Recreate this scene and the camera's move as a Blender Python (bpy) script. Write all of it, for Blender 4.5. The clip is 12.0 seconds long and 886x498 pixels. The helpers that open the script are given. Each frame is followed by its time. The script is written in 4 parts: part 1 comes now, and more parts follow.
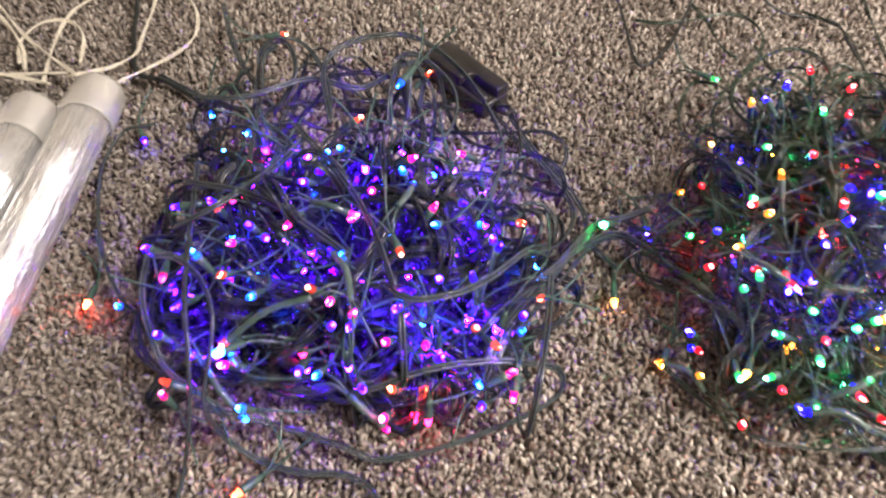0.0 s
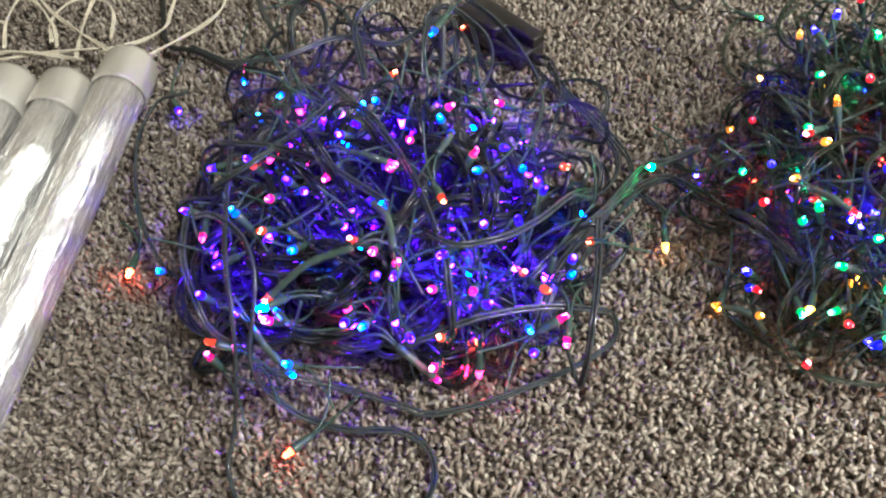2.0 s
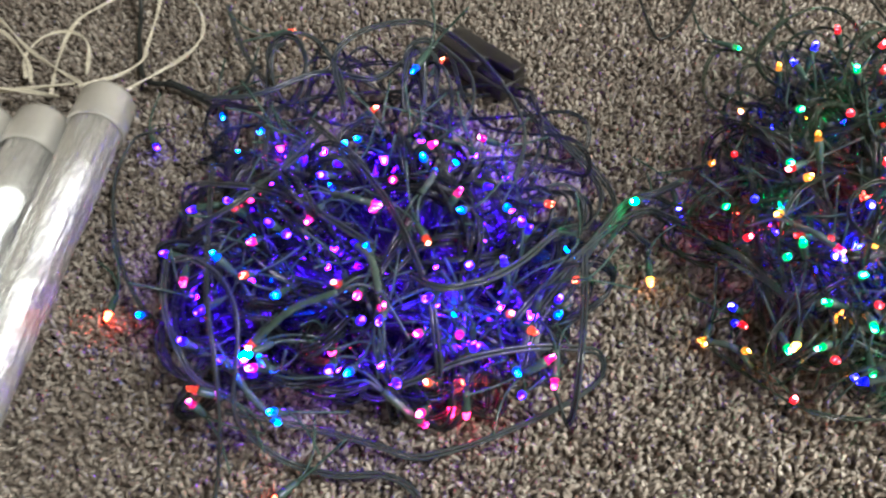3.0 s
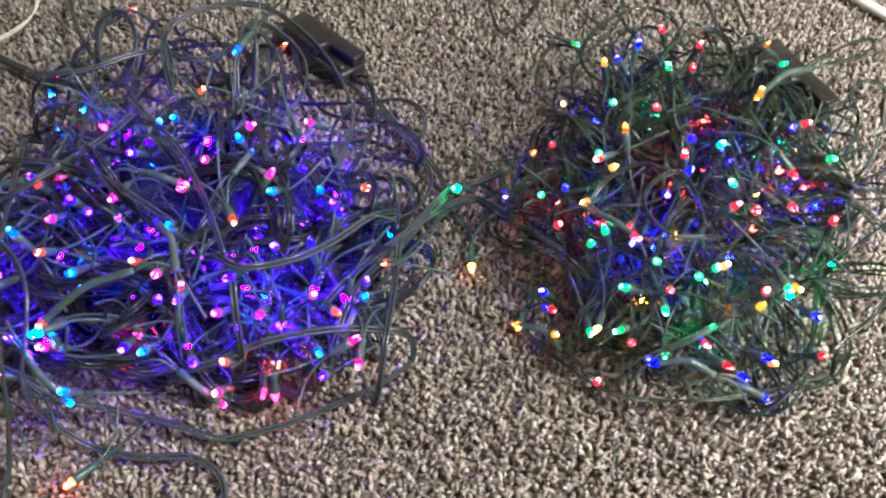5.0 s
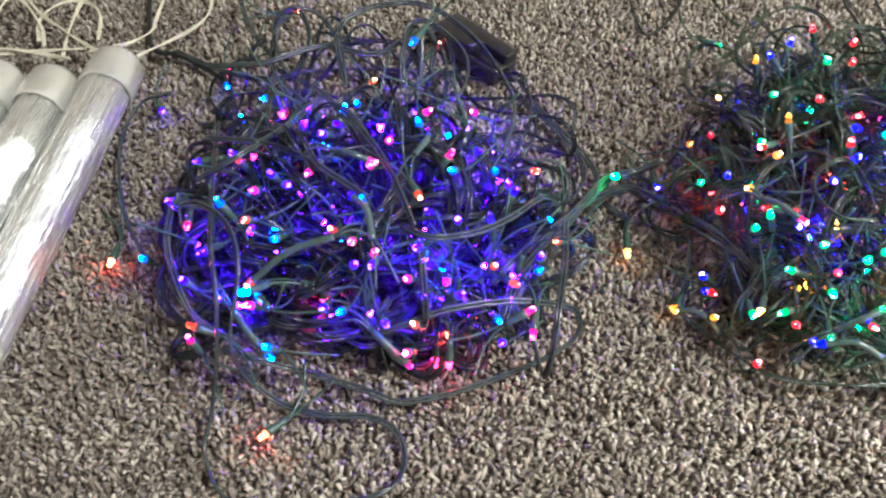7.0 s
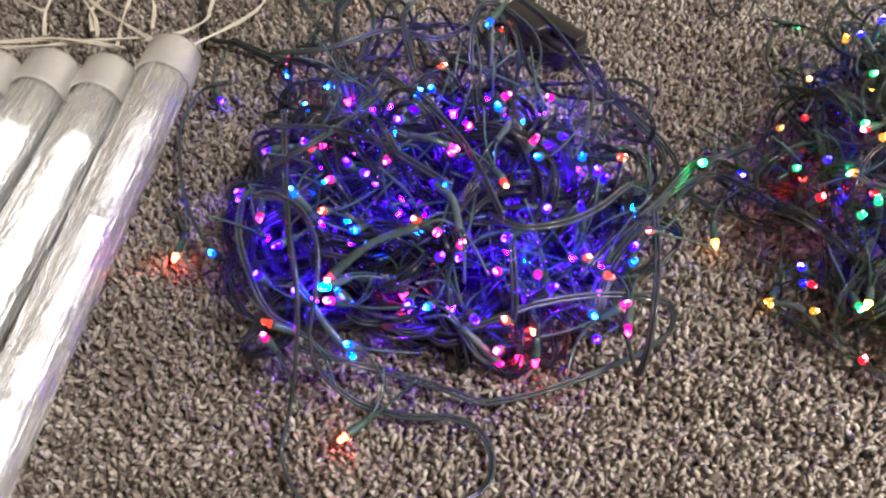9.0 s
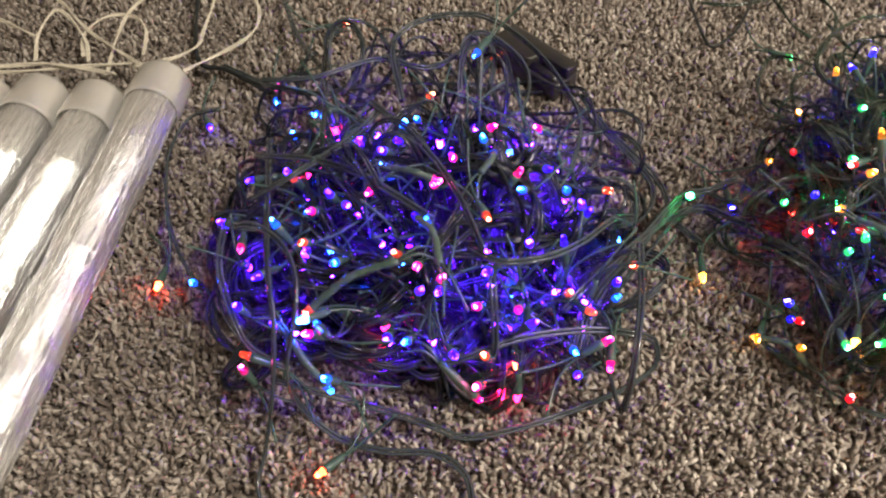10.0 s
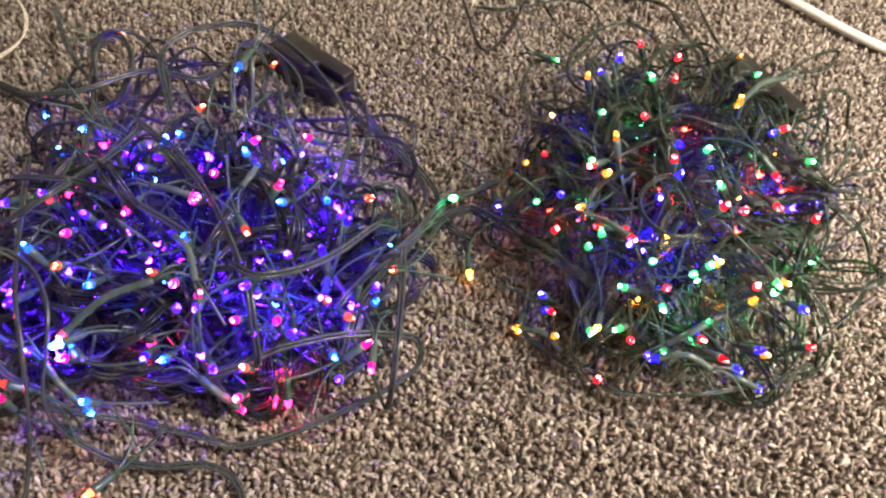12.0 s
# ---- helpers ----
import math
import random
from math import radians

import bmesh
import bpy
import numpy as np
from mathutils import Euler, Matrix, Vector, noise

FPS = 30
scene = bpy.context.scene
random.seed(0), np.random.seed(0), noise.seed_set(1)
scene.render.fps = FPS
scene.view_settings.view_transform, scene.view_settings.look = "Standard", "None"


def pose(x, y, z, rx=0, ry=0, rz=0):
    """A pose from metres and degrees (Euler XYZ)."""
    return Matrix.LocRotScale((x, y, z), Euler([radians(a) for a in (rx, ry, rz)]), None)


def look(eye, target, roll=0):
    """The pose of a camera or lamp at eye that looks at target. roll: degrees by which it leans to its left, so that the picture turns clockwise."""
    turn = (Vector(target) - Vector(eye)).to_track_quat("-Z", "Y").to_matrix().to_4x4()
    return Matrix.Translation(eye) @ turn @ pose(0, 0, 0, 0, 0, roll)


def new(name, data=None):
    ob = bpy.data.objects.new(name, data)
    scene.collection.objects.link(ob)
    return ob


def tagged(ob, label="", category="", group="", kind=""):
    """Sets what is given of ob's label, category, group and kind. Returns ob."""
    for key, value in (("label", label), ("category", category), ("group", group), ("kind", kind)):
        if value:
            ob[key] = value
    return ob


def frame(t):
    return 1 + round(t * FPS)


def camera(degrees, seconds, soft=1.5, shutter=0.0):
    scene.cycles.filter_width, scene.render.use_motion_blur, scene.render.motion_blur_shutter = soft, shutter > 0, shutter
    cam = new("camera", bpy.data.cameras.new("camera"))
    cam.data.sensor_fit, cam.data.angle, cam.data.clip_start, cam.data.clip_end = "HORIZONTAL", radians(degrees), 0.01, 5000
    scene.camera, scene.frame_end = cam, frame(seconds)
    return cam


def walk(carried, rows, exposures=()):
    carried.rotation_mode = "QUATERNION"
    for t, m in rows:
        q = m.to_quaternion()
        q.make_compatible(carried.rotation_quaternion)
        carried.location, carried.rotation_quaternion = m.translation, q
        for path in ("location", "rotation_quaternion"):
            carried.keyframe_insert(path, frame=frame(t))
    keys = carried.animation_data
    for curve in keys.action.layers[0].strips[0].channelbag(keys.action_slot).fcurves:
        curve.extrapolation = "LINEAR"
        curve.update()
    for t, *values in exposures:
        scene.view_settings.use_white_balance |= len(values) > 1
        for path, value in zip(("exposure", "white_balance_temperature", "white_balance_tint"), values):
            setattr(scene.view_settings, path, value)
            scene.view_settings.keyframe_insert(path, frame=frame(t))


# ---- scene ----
cam = camera(52.9, 12.0, soft=2.3, shutter=0.5)
PATH = [
    (0, (0.075, 0.033, 0.444), (0.012, 1.274, -1.123), 5.1),
    (0.5, (0.092, -0.031, 0.484), (-0.047, 1.277, -1.022), 1.4),
    (0.8, (0.093, -0.035, 0.515), (-0.132, 1.266, -0.987), -1.7),
    (1, (0.088, -0.021, 0.492), (-0.159, 1.29, -0.998), -3.3),
    (1.5, (0.087, 0.027, 0.424), (-0.108, 1.29, -1.115), -3.2),
    (2, (0.075, 0.024, 0.42), (-0.076, 1.237, -1.163), -1.0),
    (2.5, (0.086, 0.017, 0.432), (-0.065, 1.236, -1.147), -1.2),
    (3, (0.07, 0.037, 0.425), (-0.033, 1.279, -1.139), 0.1),
    (3.5, (0.072, 0.049, 0.416), (0.095, 1.256, -1.179), 6.5),
    (3.7, (0.079, 0.05, 0.415), (0.147, 1.251, -1.182), 8.5),
    (5.3, (0.123, 0.029, 0.427), (0.222, 1.293, -1.12), 8.1),
    (5.5, (0.112, 0.027, 0.425), (0.189, 1.298, -1.118), 7.7),
    (6, (0.084, 0.003, 0.417), (0.079, 1.271, -1.131), 5.5),
    (6.5, (0.075, -0.004, 0.424), (0.026, 1.268, -1.119), 4.2),
    (7, (0.072, -0.006, 0.426), (-0.002, 1.272, -1.111), 3.6),
    (7.5, (0.065, 0.021, 0.403), (-0.074, 1.258, -1.162), 1.8),
    (7.7, (0.059, 0.021, 0.402), (-0.115, 1.243, -1.172), 0.7),
    (9.3, (0.039, 0.003, 0.404), (-0.078, 1.282, -1.129), 1.5),
    (9.5, (0.043, 0.006, 0.407), (-0.074, 1.291, -1.122), 1.5),
    (10, (0.05, 0.014, 0.405), (-0.089, 1.312, -1.11), 1.6),
    (10.5, (0.035, 0.007, 0.412), (-0.04, 1.313, -1.1), 5.2),
    (11, (0.058, 0.015, 0.426), (0.11, 1.314, -1.093), 8.5),
    (11.5, (0.088, 0.019, 0.428), (0.23, 1.314, -1.09), 9.2),
    (12, (0.094, 0.014, 0.429), (0.291, 1.306, -1.085), 10.0),
]
EXPOSURES = [(0.0, 0.2, 6500, 18), (0.5, 0.15, 6500, 15), (1.0, -0.32, 6300, 1), (1.5, -0.42, 5900, 13), (2.0, -0.1, 6100, 6), (2.5, -0.12, 6400, 22), (3.0, -0.27, 6000, 6),
             (3.5, -0.27, 6000, 14), (5.5, 0.06, 5900, 10), (6.0, -0.18, 6800, 16), (6.5, 0.03, 5900, 12), (7.0, 0.05, 5900, 4), (7.5, 0.04, 6000, 11), (9.5, -0.2, 6400, 15), (10.0, -0.3, 6800, 13),
             (10.5, 0.0, 6100, 11), (11.0, -0.15, 5800, 3), (11.5, 0.07, 6300, 12), (12.0, 0.02, 7000, 16)]
walk(cam, [(t, look(eye, target, roll)) for t, eye, target, roll in PATH], EXPOSURES)

# ---------------------------------------------------------------- world and light
world = bpy.data.worlds.new("room_air")
scene.world = world
world.use_nodes = True
world.node_tree.nodes["Background"].inputs["Color"].default_value = (1.0, 0.9, 0.78, 1)
world.node_tree.nodes["Background"].inputs["Strength"].default_value = 0.02

ROOM_X, ROOM_Y, ROOM_H = (-1.9, 2.1), (-1.9, 2.4), 2.4
LAMP_AT = (1.25, -0.15, 2.30)
LAMP_POWER = 80.0
LAMP_COLOUR = (1.0, 0.945, 0.85)
# added lamp out of view, only there to brighten the right-hand carpet
SIDE_LAMP_AT = (0.86, 0.20, 0.50)
SIDE_LAMP_POWER = 14.0
SIDE_LAMP_COLOUR = (1.0, 0.92, 0.80)


# ---------------------------------------------------------------- materials
def material(name):
    m = bpy.data.materials.new(name)
    m.use_nodes = True
    nt = m.node_tree
    return m, nt, nt.nodes, nt.links, nt.nodes["Principled BSDF"]


def ramp(nodes, stops):
    r = nodes.new("ShaderNodeValToRGB")
    el = r.color_ramp.elements
    while len(el) < len(stops):
        el.new(0.5)
    for e, (p, c) in zip(el, stops):
        e.position, e.color = p, (*c, 1)
    return r


def noise_node(nodes, links, scale, detail=4.0, rough=0.6, coords="Object"):
    tc = nodes.new("ShaderNodeTexCoord")
    n = nodes.new("ShaderNodeTexNoise")
    n.inputs["Scale"].default_value = scale
    n.inputs["Detail"].default_value = detail
    n.inputs["Roughness"].default_value = rough
    links.new(tc.outputs[coords], n.inputs["Vector"])
    return n


def bump_on(nodes, links, bsdf, height, strength, distance):
    b = nodes.new("ShaderNodeBump")
    b.inputs["Strength"].default_value = strength
    b.inputs["Distance"].default_value = distance
    links.new(height, b.inputs["Height"])
    links.new(b.outputs["Normal"], bsdf.inputs["Normal"])


def plain(name, low, high, scale=60.0, rough=0.5, bump=0.2, spec=0.5, metal=0.0, distance=0.0006):
    m, nt, nodes, links, p = material(name)
    n = noise_node(nodes, links, scale)
    r = ramp(nodes, [(0.3, low), (0.7, high)])
    links.new(n.outputs["Fac"], r.inputs["Fac"])
    links.new(r.outputs["Color"], p.inputs["Base Color"])
    p.inputs["Roughness"].default_value = rough
    p.inputs["Metallic"].default_value = metal
    p.inputs["Specular IOR Level"].default_value = spec
    n2 = noise_node(nodes, links, scale * 9)
    bump_on(nodes, links, p, n2.outputs["Fac"], bump, distance)
    return m


def carpet_yarn():
    m, nt, nodes, links, p = material("carpet_yarn")
    geo = nodes.new("ShaderNodeNewGeometry")
    r = ramp(nodes, [(0.0, (0.15, 0.118, 0.098)), (0.25, (0.24, 0.197, 0.164)), (0.5, (0.34, 0.290, 0.245)), (0.8, (0.45, 0.397, 0.340)), (1.0, (0.56, 0.507, 0.445))])
    patch = noise_node(nodes, links, 26.0, 4.0)
    mix = nodes.new("ShaderNodeMath")
    mix.operation = "MULTIPLY_ADD"
    mix.inputs[1].default_value = 0.35
    sub = nodes.new("ShaderNodeMath")
    sub.operation = "MULTIPLY_ADD"
    sub.inputs[1].default_value = 1.0
    sub.inputs[2].default_value = -0.175
    links.new(geo.outputs["Random Per Island"], sub.inputs[0])
    links.new(patch.outputs["Fac"], mix.inputs[0])
    links.new(sub.outputs[0], mix.inputs[2])
    links.new(mix.outputs[0], r.inputs["Fac"])
    links.new(r.outputs["Color"], p.inputs["Base Color"])
    p.inputs["Roughness"].default_value = 0.85
    p.inputs["Specular IOR Level"].default_value = 0.25
    p.inputs["Sheen Weight"].default_value = 0.15
    fibre = noise_node(nodes, links, 2600.0, 2.0)
    bump_on(nodes, links, p, fibre.outputs["Fac"], 0.5, 0.0004)
    return m


def carpet_base():
    m, nt, nodes, links, p = material("carpet_base")
    tc = nodes.new("ShaderNodeTexCoord")
    v = nodes.new("ShaderNodeTexVoronoi")
    v.inputs["Scale"].default_value = 240.0
    links.new(tc.outputs["Object"], v.inputs["Vector"])
    sep = nodes.new("ShaderNodeSeparateColor")
    links.new(v.outputs["Color"], sep.inputs["Color"])
    r = ramp(nodes, [(0.0, (0.09, 0.070, 0.057)), (0.5, (0.18, 0.146, 0.120)), (1.0, (0.29, 0.25, 0.21))])
    links.new(sep.outputs["Red"], r.inputs["Fac"])
    links.new(r.outputs["Color"], p.inputs["Base Color"])
    p.inputs["Roughness"].default_value = 0.95
    bump_on(nodes, links, p, v.outputs["Distance"], 0.8, 0.004)
    return m


def wire_pvc(name, low, high, rough=0.28):
    m, nt, nodes, links, p = material(name)
    n = noise_node(nodes, links, 45.0)
    r = ramp(nodes, [(0.3, low), (0.7, high)])
    links.new(n.outputs["Fac"], r.inputs["Fac"])
    links.new(r.outputs["Color"], p.inputs["Base Color"])
    p.inputs["Roughness"].default_value = rough
    p.inputs["Specular IOR Level"].default_value = 0.5
    n2 = noise_node(nodes, links, 900.0)
    bump_on(nodes, links, p, n2.outputs["Fac"], 0.25, 0.0003)
    return m


def led_glow(name, core, body, core_strength, body_strength):
    """A clear epoxy diode: its chip and its tip shine in uneven spots, the rest of the lens is filled with coloured light."""
    m, nt, nodes, links, p = material(name)
    p.inputs["Base Color"].default_value = (*(0.12 + 0.8 * c for c in body), 1)
    p.inputs["Transmission Weight"].default_value = 1.0
    p.inputs["Roughness"].default_value = 0.06
    tc = nodes.new("ShaderNodeTexCoord")
    info = nodes.new("ShaderNodeObjectInfo")
    shift = nodes.new("ShaderNodeVectorMath")
    shift.operation = "MULTIPLY_ADD"
    shift.inputs[1].default_value = (420.0, 420.0, 420.0)
    links.new(tc.outputs["Object"], shift.inputs[0])
    far = nodes.new("ShaderNodeMath")
    far.operation = "MULTIPLY"
    far.inputs[1].default_value = 90.0
    links.new(info.outputs["Random"], far.inputs[0])
    links.new(far.outputs[0], shift.inputs[2])
    spots = nodes.new("ShaderNodeTexNoise")
    spots.inputs["Scale"].default_value = 1.0
    spots.inputs["Detail"].default_value = 2.0
    links.new(shift.outputs["Vector"], spots.inputs["Vector"])
    sep = nodes.new("ShaderNodeSeparateXYZ")
    links.new(tc.outputs["Object"], sep.inputs["Vector"])
    along = nodes.new("ShaderNodeMapRange")
    along.inputs["From Min"].default_value = 0.0
    along.inputs["From Max"].default_value = 0.0043
    along.inputs["To Min"].default_value = -0.06
    along.inputs["To Max"].default_value = 0.20
    links.new(sep.outputs["X"], along.inputs["Value"])
    both = nodes.new("ShaderNodeMath")
    both.operation = "ADD"
    links.new(spots.outputs["Fac"], both.inputs[0])
    links.new(along.outputs["Result"], both.inputs[1])
    mask = nodes.new("ShaderNodeMapRange")
    mask.inputs["From Min"].default_value = 0.64
    mask.inputs["From Max"].default_value = 0.82
    links.new(both.outputs[0], mask.inputs["Value"])
    rng = nodes.new("ShaderNodeMapRange")
    rng.inputs["To Min"].default_value = 0.30
    rng.inputs["To Max"].default_value = 1.70
    links.new(info.outputs["Random"], rng.inputs["Value"])
    level = nodes.new("ShaderNodeMapRange")
    level.inputs["To Min"].default_value = body_strength
    level.inputs["To Max"].default_value = core_strength
    links.new(mask.outputs["Result"], level.inputs["Value"])
    total = nodes.new("ShaderNodeMath")
    total.operation = "MULTIPLY"
    links.new(level.outputs["Result"], total.inputs[0])
    links.new(rng.outputs["Result"], total.inputs[1])
    tint = nodes.new("ShaderNodeMix")
    tint.data_type = "RGBA"
    tint.inputs["A"].default_value = (*body, 1)
    tint.inputs["B"].default_value = (*core, 1)
    links.new(mask.outputs["Result"], tint.inputs["Factor"])
    links.new(tint.outputs["Result"], p.inputs["Emission Color"])
    links.new(total.outputs[0], p.inputs["Emission Strength"])
    return m


def clear_plastic(name, tint, rough, transmission):
    """Moulded icicle plastic: long flat facets with fine flow lines."""
    m, nt, nodes, links, p = material(name)
    p.inputs["Base Color"].default_value = (*tint, 1)
    p.inputs["Transmission Weight"].default_value = transmission
    p.inputs["IOR"].default_value = 1.35
    p.inputs["Roughness"].default_value = rough
    tc = nodes.new("ShaderNodeTexCoord")
    mp = nodes.new("ShaderNodeMapping")
    mp.inputs["Scale"].default_value = (250, 42, 250)
    links.new(tc.outputs["Object"], mp.inputs["Vector"])
    v = nodes.new("ShaderNodeTexVoronoi")
    v.inputs["Scale"].default_value = 1.0
    links.new(mp.outputs["Vector"], v.inputs["Vector"])
    sep = nodes.new("ShaderNodeSeparateColor")
    links.new(v.outputs["Color"], sep.inputs["Color"])
    n = nodes.new("ShaderNodeTexNoise")
    n.inputs["Scale"].default_value = 1.6
    n.inputs["Detail"].default_value = 5.0
    links.new(mp.outputs["Vector"], n.inputs["Vector"])
    add = nodes.new("ShaderNodeMath")
    add.operation = "MULTIPLY_ADD"
    add.inputs[1].default_value = 0.7
    links.new(n.outputs["Fac"], add.inputs[0])
    links.new(sep.outputs["Red"], add.inputs[2])
    bump_on(nodes, links, p, add.outputs[0], 1.0, 0.0034)
    return m


M_YARN = carpet_yarn()
M_BASE = carpet_base()
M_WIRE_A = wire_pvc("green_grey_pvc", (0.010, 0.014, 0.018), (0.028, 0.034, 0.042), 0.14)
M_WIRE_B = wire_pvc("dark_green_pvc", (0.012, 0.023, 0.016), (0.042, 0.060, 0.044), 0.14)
# paler M_WIRE_A: the long runs' grey highlights are put into the colour
M_WIRE_A_HIGHLIT = wire_pvc("highlit_green_grey_pvc", (0.024, 0.033, 0.036), (0.064, 0.078, 0.082), 0.13)
M_SLEEVE_PALE = wire_pvc("pale_sleeve_pvc", (0.030, 0.060, 0.050), (0.11, 0.150, 0.135), 0.12)
M_SLEEVE = wire_pvc("green_sleeve_pvc", (0.025, 0.060, 0.048), (0.075, 0.125, 0.105), 0.2)
M_BLACK = plain("black_abs", (0.014, 0.013, 0.012), (0.030, 0.028, 0.026), 80, 0.30, 0.25)
M_CORD = plain("black_cord_pvc", (0.010, 0.012, 0.012), (0.022, 0.026, 0.025), 60, 0.42, 0.2)
M_WHITE = plain("white_abs", (0.84, 0.82, 0.74), (0.90, 0.88, 0.81), 40, 0.35, 0.12)
M_WHITE_CORD = plain("white_cord_pvc", (0.68, 0.66, 0.60), (0.80, 0.78, 0.72), 40, 0.4, 0.15)
M_GREY_LABEL = plain("grey_label", (0.22, 0.24, 0.27), (0.38, 0.40, 0.44), 300, 0.3, 0.2)
M_PAPER = plain("label_paper", (0.82, 0.83, 0.80), (0.90, 0.90, 0.87), 90, 0.5, 0.2)
M_INK = plain("label_ink", (0.42, 0.45, 0.45), (0.55, 0.57, 0.57), 90, 0.7, 0.1)
M_WALL = plain("wall_paint", (0.62, 0.58, 0.50), (0.70, 0.66, 0.58), 6, 0.8, 0.3, distance=0.002)
M_CEIL = plain("ceiling_paint", (0.78, 0.77, 0.74), (0.84, 0.83, 0.80), 5, 0.9, 0.3, distance=0.002)
M_CLEAR_WIRE = plain("milky_clear_pvc", (0.66, 0.61, 0.49), (0.84, 0.79, 0.66), 70, 0.16, 0.2, 0.7)
M_TUBE = clear_plastic("clear_tube_plastic", (0.97, 0.965, 0.945), 0.08, 0.80)
M_CAP = plain("frosted_cap_plastic", (0.86, 0.85, 0.81), (0.93, 0.92, 0.89), 70, 0.16, 0.5)
M_CAP.node_tree.nodes["Principled BSDF"].inputs["Transmission Weight"].default_value = 0.66
M_BOARD = plain("grey_circuit_board", (0.30, 0.29, 0.26), (0.46, 0.45, 0.41), 120, 0.35, 0.2)

# each diode: the colour of its chip, of the lens body round it, and their strengths
VIOLET = led_glow("violet_led", (0.040, 0.018, 1.0), (0.045, 0.001, 1.0), 170.0, 1.8)
CYAN = led_glow("sky_blue_led", (0.020, 0.22, 1.0), (0.001, 0.10, 1.0), 130.0, 1.3)
PINK = led_glow("pink_led", (1.0, 0.11, 0.42), (1.0, 0.004, 0.30), 80.0, 0.8)
AMBER = led_glow("amber_led", (1.0, 0.30, 0.14), (1.0, 0.09, 0.04), 60.0, 0.6)
RED = led_glow("red_led", (1.0, 0.11, 0.11), (1.0, 0.008, 0.025), 110.0, 0.9)
YELLOW = led_glow("yellow_led", (1.0, 0.52, 0.15), (1.0, 0.36, 0.03), 70.0, 0.8)
GREEN = led_glow("green_led", (0.12, 1.0, 0.42), (0.003, 0.65, 0.15), 120.0, 0.9)
BLUE = led_glow("blue_led", (0.040, 0.030, 1.0), (0.006, 0.003, 1.0), 420.0, 2.0)
# far stronger copies: hidden diodes added to light the heaps, and a few in view
VIOLET_BRIGHT = led_glow("bright_violet_led", (0.075, 0.004, 1.0), (0.075, 0.0030, 1.0), 1500.0, 640.0)
CYAN_BRIGHT = led_glow("bright_sky_blue_led", (0.006, 0.12, 1.0), (0.003, 0.09, 1.0), 340.0, 160.0)
PINK_BRIGHT = led_glow("bright_pink_led", (1.0, 0.03, 0.20), (1.0, 0.012, 0.12), 50.0, 22.0)
AMBER_BRIGHT = led_glow("bright_amber_led", (1.0, 0.20, 0.08), (1.0, 0.050, 0.015), 90.0, 40.0)
RED_BRIGHT = led_glow("bright_red_led", (1.0, 0.04, 0.02), (1.0, 0.020, 0.010), 140.0, 60.0)
YELLOW_BRIGHT = led_glow("bright_yellow_led", (1.0, 0.45, 0.08), (1.0, 0.36, 0.03), 60.0, 24.0)
GREEN_BRIGHT = led_glow("bright_green_led", (0.20, 1.0, 0.45), (0.006, 1.0, 0.22), 200.0, 90.0)
BLUE_BRIGHT = led_glow("bright_blue_led", (0.008, 0.004, 1.0), (0.010, 0.006, 1.0), 900.0, 420.0)
WHITE_LED = plain("cool_white_led", (0.9, 0.9, 0.86), (0.95, 0.95, 0.92), 120, 0.3, 0.1)
WHITE_LED.node_tree.nodes["Principled BSDF"].inputs["Emission Color"].default_value = (0.98, 0.98, 0.94, 1)
WHITE_LED.node_tree.nodes["Principled BSDF"].inputs["Emission Strength"].default_value = 40.0
DIM_LED = plain("dim_white_led", (0.9, 0.9, 0.86), (0.95, 0.95, 0.92), 120, 0.3, 0.1)
DIM_LED.node_tree.nodes["Principled BSDF"].inputs["Emission Color"].default_value = (1.0, 0.97, 0.92, 1)
DIM_LED.node_tree.nodes["Principled BSDF"].inputs["Emission Strength"].default_value = 6.0


# ---------------------------------------------------------------- mesh helpers
def link_mesh(name, verts, faces, mat, parent=None, label="", smooth=True):
    me = bpy.data.meshes.new(name)
    me.from_pydata([tuple(v) for v in verts], [], faces)
    if smooth:
        me.polygons.foreach_set("use_smooth", [True] * len(me.polygons))
    me.materials.append(mat)
    me.update()
    ob = new(name, me)
    if parent is not None:
        ob.parent = parent
    if label:
        tagged(ob, label)
    return ob


def part(name, bm, mat, parent=None, label="", smooth=True):
    me = bpy.data.meshes.new(name)
    bm.normal_update()
    bm.to_mesh(me)
    bm.free()
    if smooth:
        me.polygons.foreach_set("use_smooth", [True] * len(me.polygons))
    me.materials.append(mat)
    ob = new(name, me)
    if parent is not None:
        ob.parent = parent
    if label:
        tagged(ob, label)
    return ob


def thing(name, at, label, category, group="", turn=0.0):
    e = new(name)
    e.empty_display_size = 0.02
    e.matrix_basis = pose(*at, 0, 0, turn)
    return tagged(e, label, category, group)


def box_bm(sx, sy, sz, bevel=0.0, at=(0, 0, 0), segments=2):
    bm = bmesh.new()
    bmesh.ops.create_cube(bm, size=1.0)
    for v in bm.verts:
        v.co = Vector((v.co.x * sx + at[0], v.co.y * sy + at[1], v.co.z * sz + at[2]))
    if bevel:
        bmesh.ops.bevel(bm, geom=list(bm.edges), offset=bevel, segments=segments, profile=0.5, affect="EDGES")
    return bm


